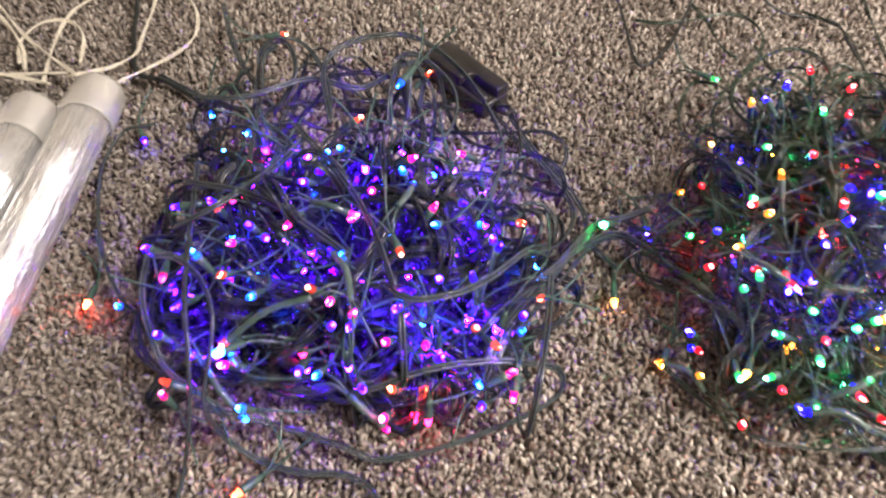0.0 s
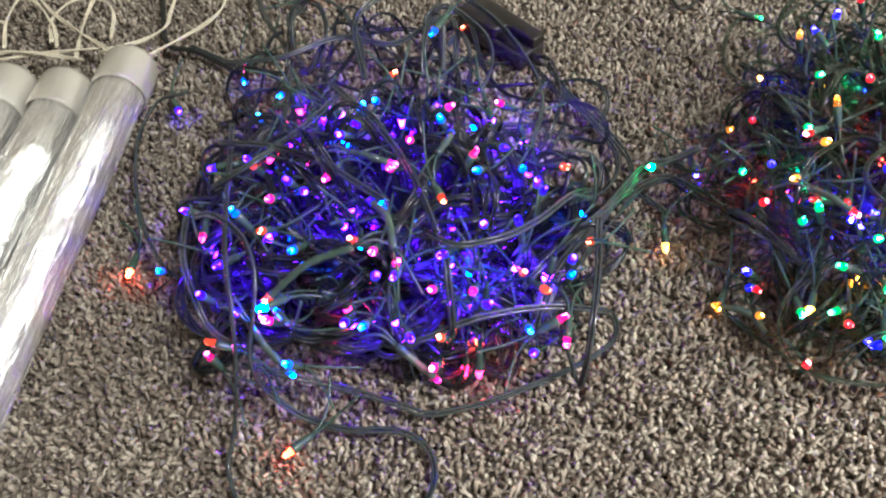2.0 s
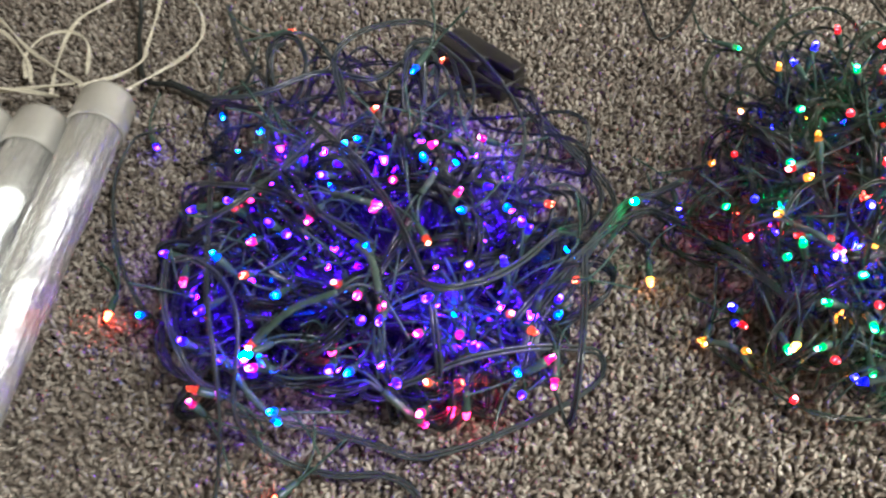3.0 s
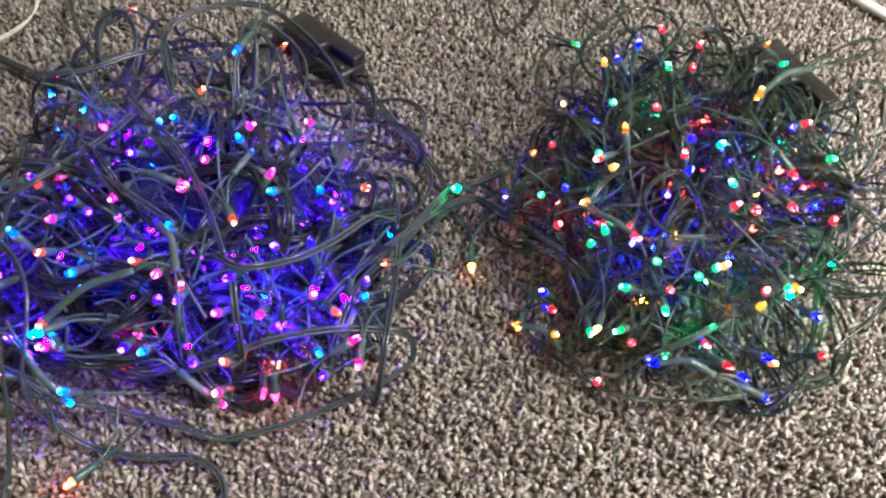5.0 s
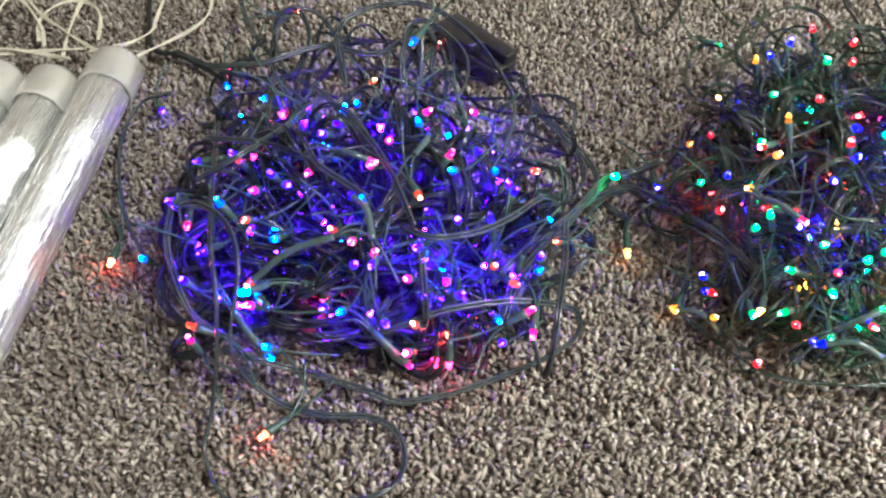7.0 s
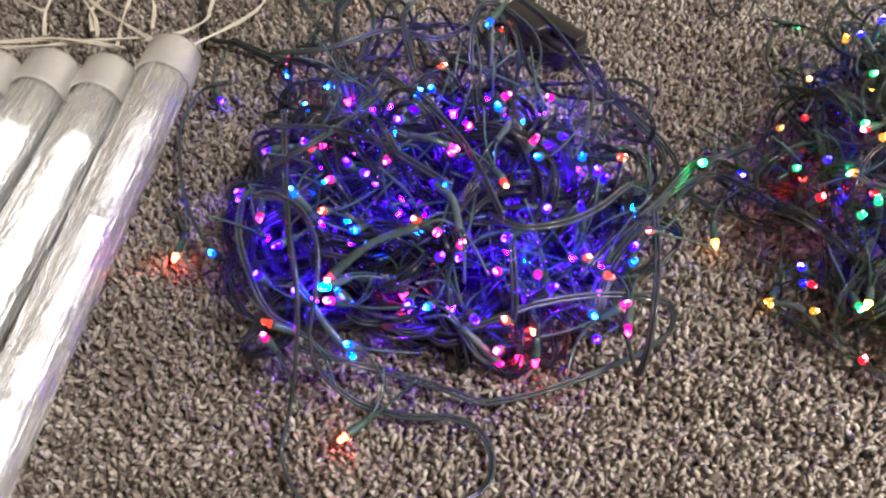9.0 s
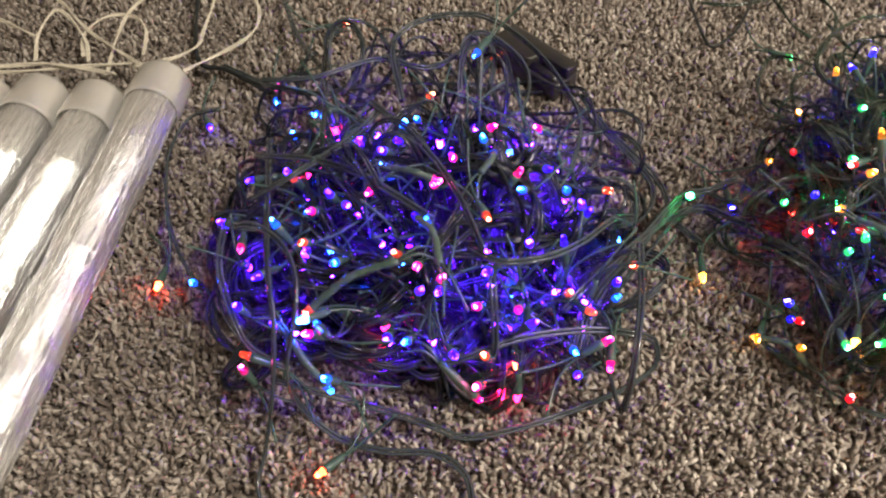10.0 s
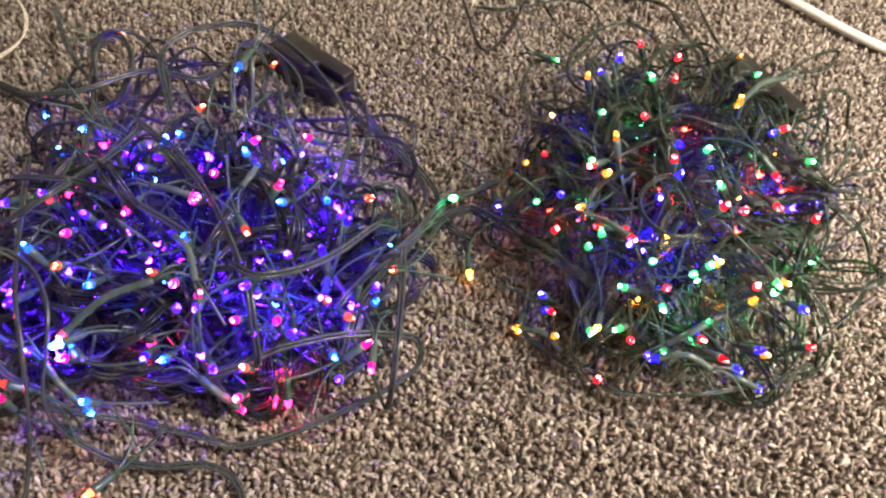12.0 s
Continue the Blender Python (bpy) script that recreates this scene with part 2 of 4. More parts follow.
def lathe(profile, sides, name, mat, parent=None, label="", m=None, rough=0.0, seed=0):
    """A body of rotation about its own x axis from (along, radius) pairs; rough: uneven radius, in metres."""
    rng = np.random.RandomState(seed)
    verts, faces = [], []
    for a, r in profile:
        for s in range(sides):
            w = 2 * math.pi * s / sides
            rr = max(r + (rng.rand() - 0.5) * rough * (r > 0), 0)
            v = Vector((a, rr * math.cos(w), rr * math.sin(w)))
            verts.append(m @ v if m is not None else v)
    for i in range(len(profile) - 1):
        for s in range(sides):
            a, b = i * sides + s, i * sides + (s + 1) % sides
            faces.append((a, b, b + sides, a + sides))
    return link_mesh(name, verts, faces, mat, parent, label)


def smooth_path(points, step=0.004):
    """A Catmull-Rom line through a few control points, sampled at about even steps."""
    p = np.array(points, float)
    p = np.vstack([2 * p[0] - p[1], p, 2 * p[-1] - p[-2]])
    out = []
    for i in range(1, len(p) - 2):
        a, b, c, d = p[i - 1], p[i], p[i + 1], p[i + 2]
        n = max(2, int(np.linalg.norm(c - b) / step))
        for k in range(n):
            t = k / n
            out.append(0.5 * (2 * b + (c - a) * t + (2 * a - 5 * b + 4 * c - d) * t * t + (3 * b - a - 3 * c + d) * t ** 3))
    out.append(p[-2])
    return np.array(out)


def frames_along(path):
    t = np.gradient(path, axis=0)
    t /= np.maximum(np.linalg.norm(t, axis=1)[:, None], 1e-9)
    n = np.zeros_like(path)
    ref = np.array([0.0, 0.0, 1.0]) if abs(t[0][2]) < 0.9 else np.array([1.0, 0.0, 0.0])
    v = np.cross(t[0], ref)
    for i in range(len(path)):
        v = v - t[i] * np.dot(v, t[i])
        v /= max(np.linalg.norm(v), 1e-9)
        n[i] = v
    return t, n, np.cross(t, n)


def tube_arrays(path, radius, sides=6, base=0):
    t, n, b = frames_along(path)
    w = np.arange(sides) * 2 * math.pi / sides
    ring = np.cos(w)[None, :, None] * n[:, None, :] + np.sin(w)[None, :, None] * b[:, None, :]
    verts = (path[:, None, :] + radius * ring).reshape(-1, 3)
    faces = []
    for i in range(len(path) - 1):
        for s in range(sides):
            a, c = base + i * sides + s, base + i * sides + (s + 1) % sides
            faces.append((a, c, c + sides, a + sides))
    faces.append(tuple(base + s for s in range(sides))[::-1])
    faces.append(tuple(base + (len(path) - 1) * sides + s for s in range(sides)))
    return verts, faces


def cable(name, path, radius, mat, parent=None, label="", twin=0.0, twist=0.0, sides=6):
    """A round cable along a path; twin: half the distance between two cores that lie side by side; twist: turns a metre."""
    path = np.asarray(path)
    if twin:
        t, n, b = frames_along(path)
        s = np.r_[0, np.cumsum(np.linalg.norm(np.diff(path, axis=0), axis=1))] * twist * 2 * math.pi
        off = (np.cos(s)[:, None] * n + np.sin(s)[:, None] * b) * twin
        v1, f1 = tube_arrays(path + off, radius, sides)
        v2, f2 = tube_arrays(path - off, radius, sides, len(v1))
        return link_mesh(name, np.vstack([v1, v2]), f1 + f2, mat, parent, label)
    v, f = tube_arrays(path, radius, sides)
    return link_mesh(name, v, f, mat, parent, label)


# ---------------------------------------------------------------- the room
def slab(name, lo, hi, mat, label, category):
    c = [(a + b) / 2 for a, b in zip(lo, hi)]
    s = [b - a for a, b in zip(lo, hi)]
    ob = part(name, box_bm(*s), mat, None, "", smooth=False)
    ob.matrix_basis = pose(*c)
    return tagged(ob, label, category, "", "structure")


PILE = 0.007  # height of the carpet pile; z = 0 is its top
slab("floor", (ROOM_X[0], ROOM_Y[0], -0.10), (ROOM_X[1], ROOM_Y[1], -PILE), M_BASE, "brown flecked carpet floor of a room", "floor")
slab("wall_north", (ROOM_X[0], ROOM_Y[1], -0.10), (ROOM_X[1], ROOM_Y[1] + 0.1, ROOM_H), M_WALL, "plain cream painted wall", "wall")
slab("wall_south", (ROOM_X[0], ROOM_Y[0] - 0.1, -0.10), (ROOM_X[1], ROOM_Y[0], ROOM_H), M_WALL, "plain cream painted wall", "wall")
slab("wall_west", (ROOM_X[0] - 0.1, ROOM_Y[0] - 0.1, -0.10), (ROOM_X[0], ROOM_Y[1] + 0.1, ROOM_H), M_WALL, "plain cream painted wall", "wall")
slab("wall_east", (ROOM_X[1], ROOM_Y[0] - 0.1, -0.10), (ROOM_X[1] + 0.1, ROOM_Y[1] + 0.1, ROOM_H), M_WALL, "plain cream painted wall", "wall")
slab("ceiling", (ROOM_X[0] - 0.1, ROOM_Y[0] - 0.1, ROOM_H), (ROOM_X[1] + 0.1, ROOM_Y[1] + 0.1, ROOM_H + 0.1), M_CEIL, "plain white painted ceiling", "ceiling")

# the room's ceiling light
lamp_data = bpy.data.lights.new("ceiling_light_bulb", "AREA")
lamp_data.shape, lamp_data.size = "DISK", 0.62
lamp_data.energy, lamp_data.color = LAMP_POWER, LAMP_COLOUR
lamp = new("ceiling_light_bulb", lamp_data)
lamp.matrix_basis = pose(*LAMP_AT)
# unseen side light, added for the carpet's brightening towards the right
side_data = bpy.data.lights.new("added_side_light", "AREA")
side_data.shape, side_data.size = "DISK", 0.20
side_data.energy, side_data.color = SIDE_LAMP_POWER, SIDE_LAMP_COLOUR
side_lamp = new("added_side_light", side_data)
side_lamp.matrix_basis = pose(*SIDE_LAMP_AT)


def carpet_pile():
    """Cut-pile tufts of twisted yarn, leaning every way, over the part of the floor near the lights."""
    rng = np.random.RandomState(5)
    pitch = 0.0026
    xs, ys = np.arange(-0.50, 0.68, pitch), np.arange(0.10, 0.88, pitch)
    gx, gy = np.meshgrid(xs, ys)
    gx = gx.ravel() + rng.uniform(-0.5, 0.5, gx.size) * pitch * 1.3
    gy = gy.ravel() + rng.uniform(-0.5, 0.5, gy.size) * pitch * 1.3
    n = gx.size
    lean = rng.uniform(0, 2 * math.pi, n)
    tilt = rng.uniform(0.10, 1.20, n)
    length = rng.uniform(0.0052, 0.0092, n)
    rad = rng.uniform(0.00095, 0.00160, n)
    d = np.stack([np.cos(lean) * np.sin(tilt), np.sin(lean) * np.sin(tilt), np.cos(tilt)], 1)
    side = np.stack([-np.sin(lean), np.cos(lean), np.zeros(n)], 1)
    up = np.cross(d, side)
    curl = rng.uniform(0, 2 * math.pi, n)
    bow = np.stack([np.cos(curl), np.sin(curl), rng.uniform(-0.6, 0.1, n)], 1) * rng.uniform(0.0004, 0.0030, n)[:, None]
    root = np.stack([gx, gy, np.full(n, -PILE)], 1)
    rings = []
    sides, levels = 3, ((0.15, 0.9), (0.76, 1.25), (1.0, 0.55))
    for k, (a, r) in enumerate(levels):
        centre = root + d * (length * a)[:, None] + bow * a * a
        for s in range(sides):
            w = 2 * math.pi * s / sides + k * 0.6
            rings.append(centre + (side * math.cos(w) + up * math.sin(w)) * (rad * r)[:, None])
    verts = np.stack(rings, 1)
    quads = []
    for k in range(2):
        for s in range(sides):
            a, b = k * sides + s, k * sides + (s + 1) % sides
            quads.append((a, b, b + sides, a + sides))
    quads = np.array(quads)
    idx = (np.arange(n)[:, None, None] * (3 * sides) + quads[None]).reshape(-1, 4)
    me = bpy.data.meshes.new("carpet_pile")
    me.vertices.add(n * 3 * sides)
    me.vertices.foreach_set("co", verts.reshape(-1))
    me.loops.add(idx.size)
    me.loops.foreach_set("vertex_index", idx.reshape(-1).astype(np.int32))
    me.polygons.add(len(idx))
    me.polygons.foreach_set("loop_start", (np.arange(len(idx)) * 4).astype(np.int32))
    me.polygons.foreach_set("use_smooth", np.ones(len(idx), bool))
    me.update(calc_edges=True)
    me.materials.append(M_YARN)
    return tagged(new("carpet_pile", me), "brown and beige flecked cut pile of the carpet", "carpet", "", "stuff")


carpet_pile()

# ---------------------------------------------------------------- places of the light-emitting diodes, by colour
A_CYAN = [(0.022, 0.427, 0.096), (-0.117, 0.473, 0.006), (-0.078, 0.432, 0.034), (-0.089, 0.418, 0.026), (-0.006, 0.384, 0.08), (0.032, 0.369, 0.084), (0.055, 0.332, 0.086), (0.078, 0.341, 0.08), (-0.029, 0.275, 0.082), (-0.039, 0.251, 0.069), (-0.032, 0.247, 0.069), (0.106, 0.288, 0.063), (0.087, 0.256, 0.06), (-0.111, 0.288, 0.036), (-0.064, 0.298, 0.078), (0.011, 0.302, 0.088), (-0.025, 0.228, 0.055), (0.01, 0.242, 0.072), (-0.012, 0.374, 0.083)]
A_PINK = [(0.035, 0.383, 0.08), (0.062, 0.423, 0.048), (0.018, 0.349, 0.087), (0.011, 0.327, 0.088), (0.052, 0.343, 0.086), (-0.02, 0.319, 0.087), (-0.081, 0.29, 0.067), (-0.069, 0.237, 0.039), (0.04, 0.261, 0.079), (0.01, 0.276, 0.085), (0.102, 0.266, 0.056), (0.106, 0.26, 0.047), (0.044, 0.231, 0.059), (-0.047, 0.305, 0.083), (-0.119, 0.488, 0.006), (0.059, 0.264, 0.076), (-0.036, 0.244, 0.066), (0.022, 0.271, 0.084)]
A_VIOLET = [(-0.154, 0.44, 0.006), (-0.088, 0.338, 0.066), (-0.03, 0.309, 0.086), (-0.097, 0.311, 0.06), (0.061, 0.299, 0.084), (0.043, 0.279, 0.083), (0.001, 0.243, 0.072), (0.066, 0.26, 0.072), (0.032, 0.24, 0.069), (0.09, 0.248, 0.052), (-0.012, 0.359, 0.086), (-0.019, 0.35, 0.086), (-0.066, 0.334, 0.078), (0.067, 0.353, 0.082), (0.078, 0.305, 0.08), (-0.076, 0.261, 0.057), (-0.054, 0.249, 0.063), (0.022, 0.265, 0.082), (0.106, 0.296, 0.065), (0.013, 0.264, 0.082), (0.086, 0.332, 0.079), (-0.04, 0.316, 0.085), (0.089, 0.329, 0.077), (-0.067, 0.272, 0.069)]
A_AMBER = [(-0.047, 0.286, 0.081), (0.039, 0.311, 0.087), (-0.062, 0.329, 0.08), (-0.0, 0.281, 0.086), (0.1, 0.356, 0.068), (0.082, 0.279, 0.074), (0.093, 0.275, 0.067), (0.026, 0.541, 0.006), (-0.089, 0.567, 0.006), (-0.067, 0.241, 0.046), (0.046, 0.242, 0.068), (0.115, 0.311, 0.062), (-0.007, 0.441, 0.049), (-0.143, 0.306, 0.006), (-0.026, 0.205, 0.008)]
B_RED = [(0.304, 0.5, 0.073), (0.284, 0.446, 0.097), (0.258, 0.408, 0.098), (0.205, 0.406, 0.064), (0.226, 0.377, 0.085), (0.268, 0.37, 0.1), (0.227, 0.338, 0.076), (0.239, 0.332, 0.082), (0.207, 0.35, 0.058), (0.259, 0.3, 0.073), (0.208, 0.315, 0.027), (0.245, 0.285, 0.045), (0.234, 0.28, 0.012), (0.291, 0.272, 0.051), (0.343, 0.282, 0.051), (0.29, 0.338, 0.098), (0.301, 0.336, 0.098), (0.321, 0.341, 0.098), (0.345, 0.339, 0.092), (0.341, 0.404, 0.099), (0.305, 0.298, 0.081), (0.286, 0.527, 0.062), (0.325, 0.364, 0.1), (0.279, 0.279, 0.058)]
B_YELLOW = [(0.245, 0.494, 0.056), (0.215, 0.448, 0.059), (0.197, 0.414, 0.048), (0.24, 0.392, 0.093), (0.32, 0.426, 0.1), (0.352, 0.512, 0.069), (0.284, 0.308, 0.086), (0.321, 0.302, 0.081), (0.211, 0.305, 0.017), (0.314, 0.274, 0.053), (0.193, 0.317, 0.006), (0.232, 0.368, 0.088), (0.219, 0.353, 0.075), (0.303, 0.292, 0.076)]
B_GREEN = [(0.24, 0.577, 0.006), (0.236, 0.419, 0.089), (0.226, 0.381, 0.085), (0.357, 0.49, 0.072), (0.351, 0.38, 0.097), (0.291, 0.352, 0.1), (0.199, 0.374, 0.055), (0.28, 0.307, 0.085), (0.258, 0.293, 0.065), (0.239, 0.306, 0.064), (0.239, 0.291, 0.047), (0.226, 0.296, 0.036), (0.228, 0.334, 0.075), (0.272, 0.304, 0.081), (0.317, 0.301, 0.081), (0.271, 0.449, 0.094), (0.288, 0.378, 0.102), (0.252, 0.313, 0.079), (0.261, 0.278, 0.047), (0.222, 0.331, 0.067)]
B_BLUE = [(0.253, 0.491, 0.062), (0.333, 0.399, 0.1), (0.268, 0.358, 0.099), (0.185, 0.414, 0.01), (0.241, 0.324, 0.079), (0.203, 0.324, 0.03), (0.205, 0.318, 0.024), (0.254, 0.278, 0.042), (0.275, 0.282, 0.061), (0.3, 0.269, 0.046), (0.31, 0.275, 0.056), (0.334, 0.293, 0.07), (0.273, 0.382, 0.101), (0.257, 0.346, 0.094), (0.21, 0.368, 0.069), (0.266, 0.504, 0.065)]
TUBE1 = [(-0.406, 0.539, 0.01), (-0.391, 0.544, 0.01), (-0.352, 0.533, 0.01), (-0.306, 0.513, 0.01)]
TUBE2 = [(-0.329, 0.479, 0.012), (-0.362, 0.518, 0.012), (-0.372, 0.56, 0.014), (-0.356, 0.572, 0.016), (-0.311, 0.558, 0.014), (-0.265, 0.518, 0.014), (-0.211, 0.479, 0.02)]
TUBE3 = [(-0.292, 0.483, 0.012), (-0.301, 0.511, 0.014), (-0.294, 0.533, 0.02), (-0.267, 0.511, 0.014), (-0.255, 0.488, 0.012)]
TUBE4 = [(-0.237, 0.475, 0.012), (-0.246, 0.519, 0.012), (-0.247, 0.556, 0.012), (-0.233, 0.58, 0.012), (-0.212, 0.601, 0.012), (-0.183, 0.599, 0.012), (-0.16, 0.58, 0.012), (-0.15, 0.55, 0.012), (-0.157, 0.524, 0.012), (-0.188, 0.485, 0.012)]
TUBE5 = [(-0.261, 0.493, 0.012), (-0.27, 0.516, 0.012), (-0.264, 0.539, 0.012), (-0.246, 0.545, 0.012), (-0.229, 0.531, 0.012), (-0.22, 0.501, 0.012)]
TUBE6 = [(-0.192, 0.624, 0.045), (-0.193, 0.592, 0.012), (-0.189, 0.54, 0.008), (-0.188, 0.522, 0.008), (-0.199, 0.503, 0.01), (-0.222, 0.484, 0.014)]
TUBE7 = [(-0.38, 0.49, 0.014), (-0.342, 0.472, 0.014), (-0.308, 0.465, 0.014), (-0.265, 0.477, 0.014), (-0.223, 0.488, 0.014)]
TUBE8 = [(-0.37, 0.473, 0.018), (-0.318, 0.465, 0.018), (-0.275, 0.474, 0.018), (-0.227, 0.47, 0.018)]
CORD = [(-0.196, 0.616, 0.05), (-0.196, 0.6, 0.045), (-0.206, 0.599, 0.03), (-0.205, 0.577, 0.008), (-0.196, 0.542, 0.006), (-0.181, 0.505, 0.006), (-0.159, 0.5, 0.006), (-0.123, 0.48, 0.006)]
A_ARC = [(-0.141, 0.432, 0.03), (-0.165, 0.437, 0.015), (-0.17, 0.408, 0.01), (-0.158, 0.367, 0.01), (-0.139, 0.33, 0.012), (-0.113, 0.296, 0.02)]
A_FRONT = [(-0.092, 0.383, 0.055), (-0.06, 0.272, 0.09), (-0.048, 0.235, 0.085), (-0.049, 0.22, 0.05), (-0.054, 0.207, 0.015), (-0.055, 0.193, 0.004), (-0.039, 0.171, 0.004), (-0.011, 0.167, 0.004), (0.021, 0.175, 0.004), (0.042, 0.186, 0.004), (0.047, 0.201, 0.004), (0.041, 0.216, 0.005), (0.025, 0.223, 0.006), (0.001, 0.221, 0.006), (-0.024, 0.225, 0.008), (-0.041, 0.228, 0.03), (-0.044, 0.23, 0.055), (-0.042, 0.244, 0.075), (-0.044, 0.26, 0.085), (-0.053, 0.275, 0.09), (-0.071, 0.29, 0.085), (-0.089, 0.3, 0.07)]
A_SKIRT = [(-0.055, 0.239, 0.03), (-0.033, 0.242, 0.018), (-0.006, 0.242, 0.01), (0.023, 0.237, 0.008), (0.041, 0.234, 0.006), (0.071, 0.245, 0.006), (0.1, 0.26, 0.008), (0.12, 0.271, 0.012), (0.133, 0.281, 0.02), (0.13, 0.285, 0.035), (0.117, 0.281, 0.045), (0.092, 0.276, 0.05), (0.061, 0.265, 0.052), (0.039, 0.253, 0.05), (0.024, 0.249, 0.045)]
A_BOW = [(0.033, 0.291, 0.085), (0.049, 0.28, 0.09), (0.071, 0.291, 0.085), (0.088, 0.312, 0.075), (0.105, 0.343, 0.06), (0.119, 0.366, 0.04)]
A_HOOP = [(-0.023, 0.434, 0.05), (-0.035, 0.473, 0.06), (-0.023, 0.494, 0.065), (0.003, 0.515, 0.06), (0.027, 0.511, 0.06), (0.057, 0.488, 0.055), (0.08, 0.453, 0.05), (0.087, 0.423, 0.05), (0.081, 0.382, 0.05)]
A_EAR = [(-0.142, 0.593, 0.008), (-0.112, 0.525, 0.02), (-0.075, 0.465, 0.04), (-0.083, 0.488, 0.05), (-0.072, 0.497, 0.06), (-0.053, 0.499, 0.055), (-0.034, 0.474, 0.05), (-0.023, 0.434, 0.05)]
A_BACK = [(-0.118, 0.452, 0.04), (-0.081, 0.448, 0.05), (-0.045, 0.472, 0.05), (-0.011, 0.475, 0.045), (0.011, 0.514, 0.035), (0.027, 0.544, 0.02)]
A_LEAD = [(0.089, 0.5, 0.015), (0.109, 0.477, 0.006), (0.132, 0.449, 0.005), (0.145, 0.426, 0.005), (0.15, 0.401, 0.005), (0.167, 0.383, 0.005)]
A_LEAD2 = [(0.085, 0.487, 0.012), (0.103, 0.479, 0.006), (0.124, 0.454, 0.005), (0.138, 0.422, 0.008), (0.128, 0.384, 0.02), (0.106, 0.355, 0.04)]
A_DIAG = [(-0.085, 0.319, 0.07), (-0.065, 0.322, 0.085), (-0.049, 0.342, 0.085), (-0.036, 0.369, 0.08), (-0.03, 0.401, 0.07)]
A_OVER = [(-0.089, 0.353, 0.07), (-0.054, 0.339, 0.085), (-0.026, 0.327, 0.09), (-0.006, 0.315, 0.09), (0.014, 0.302, 0.09)]
A_CROSS = [(-0.038, 0.408, 0.07), (-0.006, 0.365, 0.085), (0.015, 0.335, 0.09), (0.028, 0.312, 0.09), (0.04, 0.286, 0.09)]
A_LINK = [(0.091, 0.276, 0.03), (0.098, 0.304, 0.04), (0.113, 0.331, 0.04), (0.13, 0.363, 0.035), (0.148, 0.391, 0.035), (0.166, 0.404, 0.03), (0.182, 0.407, 0.04)]
A_LINK2 = [(0.083, 0.294, 0.04), (0.096, 0.312, 0.045), (0.116, 0.341, 0.04), (0.141, 0.376, 0.03), (0.164, 0.399, 0.02), (0.186, 0.378, 0.03)]
A_TIP = [(0.121, 0.337, 0.05), (0.12, 0.299, 0.055), (0.118, 0.269, 0.05), (0.117, 0.254, 0.035), (0.115, 0.251, 0.02), (0.11, 0.258, 0.03), (0.105, 0.263, 0.04), (0.096, 0.273, 0.05)]
A_POST = [(0.045, 0.276, 0.085), (0.048, 0.263, 0.075), (0.05, 0.257, 0.055), (0.048, 0.259, 0.03)]
A_CURL = [(0.021, 0.471, 0.04), (0.008, 0.493, 0.05), (0.02, 0.504, 0.055), (0.046, 0.486, 0.05), (0.054, 0.464, 0.045), (0.047, 0.437, 0.045), (0.027, 0.454, 0.04)]
A_LEFT = [(-0.094, 0.304, 0.065), (-0.091, 0.282, 0.06), (-0.08, 0.261, 0.055), (-0.069, 0.248, 0.045), (-0.051, 0.246, 0.03)]
A_TRAIL = [(-0.164, 0.505, 0.006), (-0.128, 0.485, 0.01), (-0.102, 0.468, 0.02), (-0.078, 0.456, 0.03)]
A_FOLD = [(0.011, 0.455, 0.035), (0.009, 0.476, 0.050), (0.014, 0.487, 0.062), (0.021, 0.480, 0.060), (0.023, 0.456, 0.040), (0.019, 0.477, 0.050), (0.022, 0.487, 0.060), (0.030, 0.479, 0.055), (0.028, 0.459, 0.035)]
A_KNOT = [(-0.080, 0.459, 0.030), (-0.081, 0.483, 0.045), (-0.077, 0.496, 0.055), (-0.066, 0.499, 0.055), (-0.057, 0.485, 0.050), (-0.057, 0.469, 0.040), (-0.065, 0.462, 0.030), (-0.075, 0.467, 0.040), (-0.077, 0.482, 0.055), (-0.073, 0.500, 0.050)]
A_RISE = [(-0.079, 0.470, 0.030), (-0.070, 0.427, 0.045), (-0.060, 0.380, 0.060), (-0.051, 0.349, 0.070)]
B_SIDE = [(0.325, 0.369, 0.07), (0.362, 0.382, 0.065), (0.396, 0.388, 0.05), (0.412, 0.376, 0.04), (0.412, 0.353, 0.03), (0.397, 0.331, 0.025), (0.367, 0.306, 0.02)]
B_HOOK = [(0.325, 0.444, 0.08), (0.348, 0.464, 0.08), (0.383, 0.496, 0.075), (0.416, 0.524, 0.07), (0.429, 0.527, 0.07), (0.416, 0.509, 0.07), (0.389, 0.497, 0.07), (0.357, 0.473, 0.075)]
B_EAR = [(0.397, 0.435, 0.04), (0.412, 0.468, 0.05), (0.409, 0.486, 0.055), (0.428, 0.509, 0.05), (0.447, 0.515, 0.04), (0.453, 0.506, 0.02), (0.465, 0.488, 0.006)]
B_TOP = [(0.252, 0.448, 0.07), (0.229, 0.467, 0.07), (0.226, 0.484, 0.075), (0.243, 0.513, 0.075), (0.269, 0.532, 0.075), (0.288, 0.523, 0.075), (0.29, 0.486, 0.08)]
B_TOP2 = [(0.261, 0.436, 0.09), (0.275, 0.471, 0.09), (0.294, 0.492, 0.09), (0.311, 0.492, 0.09), (0.317, 0.474, 0.085), (0.302, 0.444, 0.085), (0.277, 0.425, 0.09)]
B_EDGE = [(0.214, 0.464, 0.04), (0.204, 0.483, 0.035), (0.206, 0.513, 0.03), (0.217, 0.54, 0.03), (0.234, 0.526, 0.04), (0.238, 0.48, 0.06)]
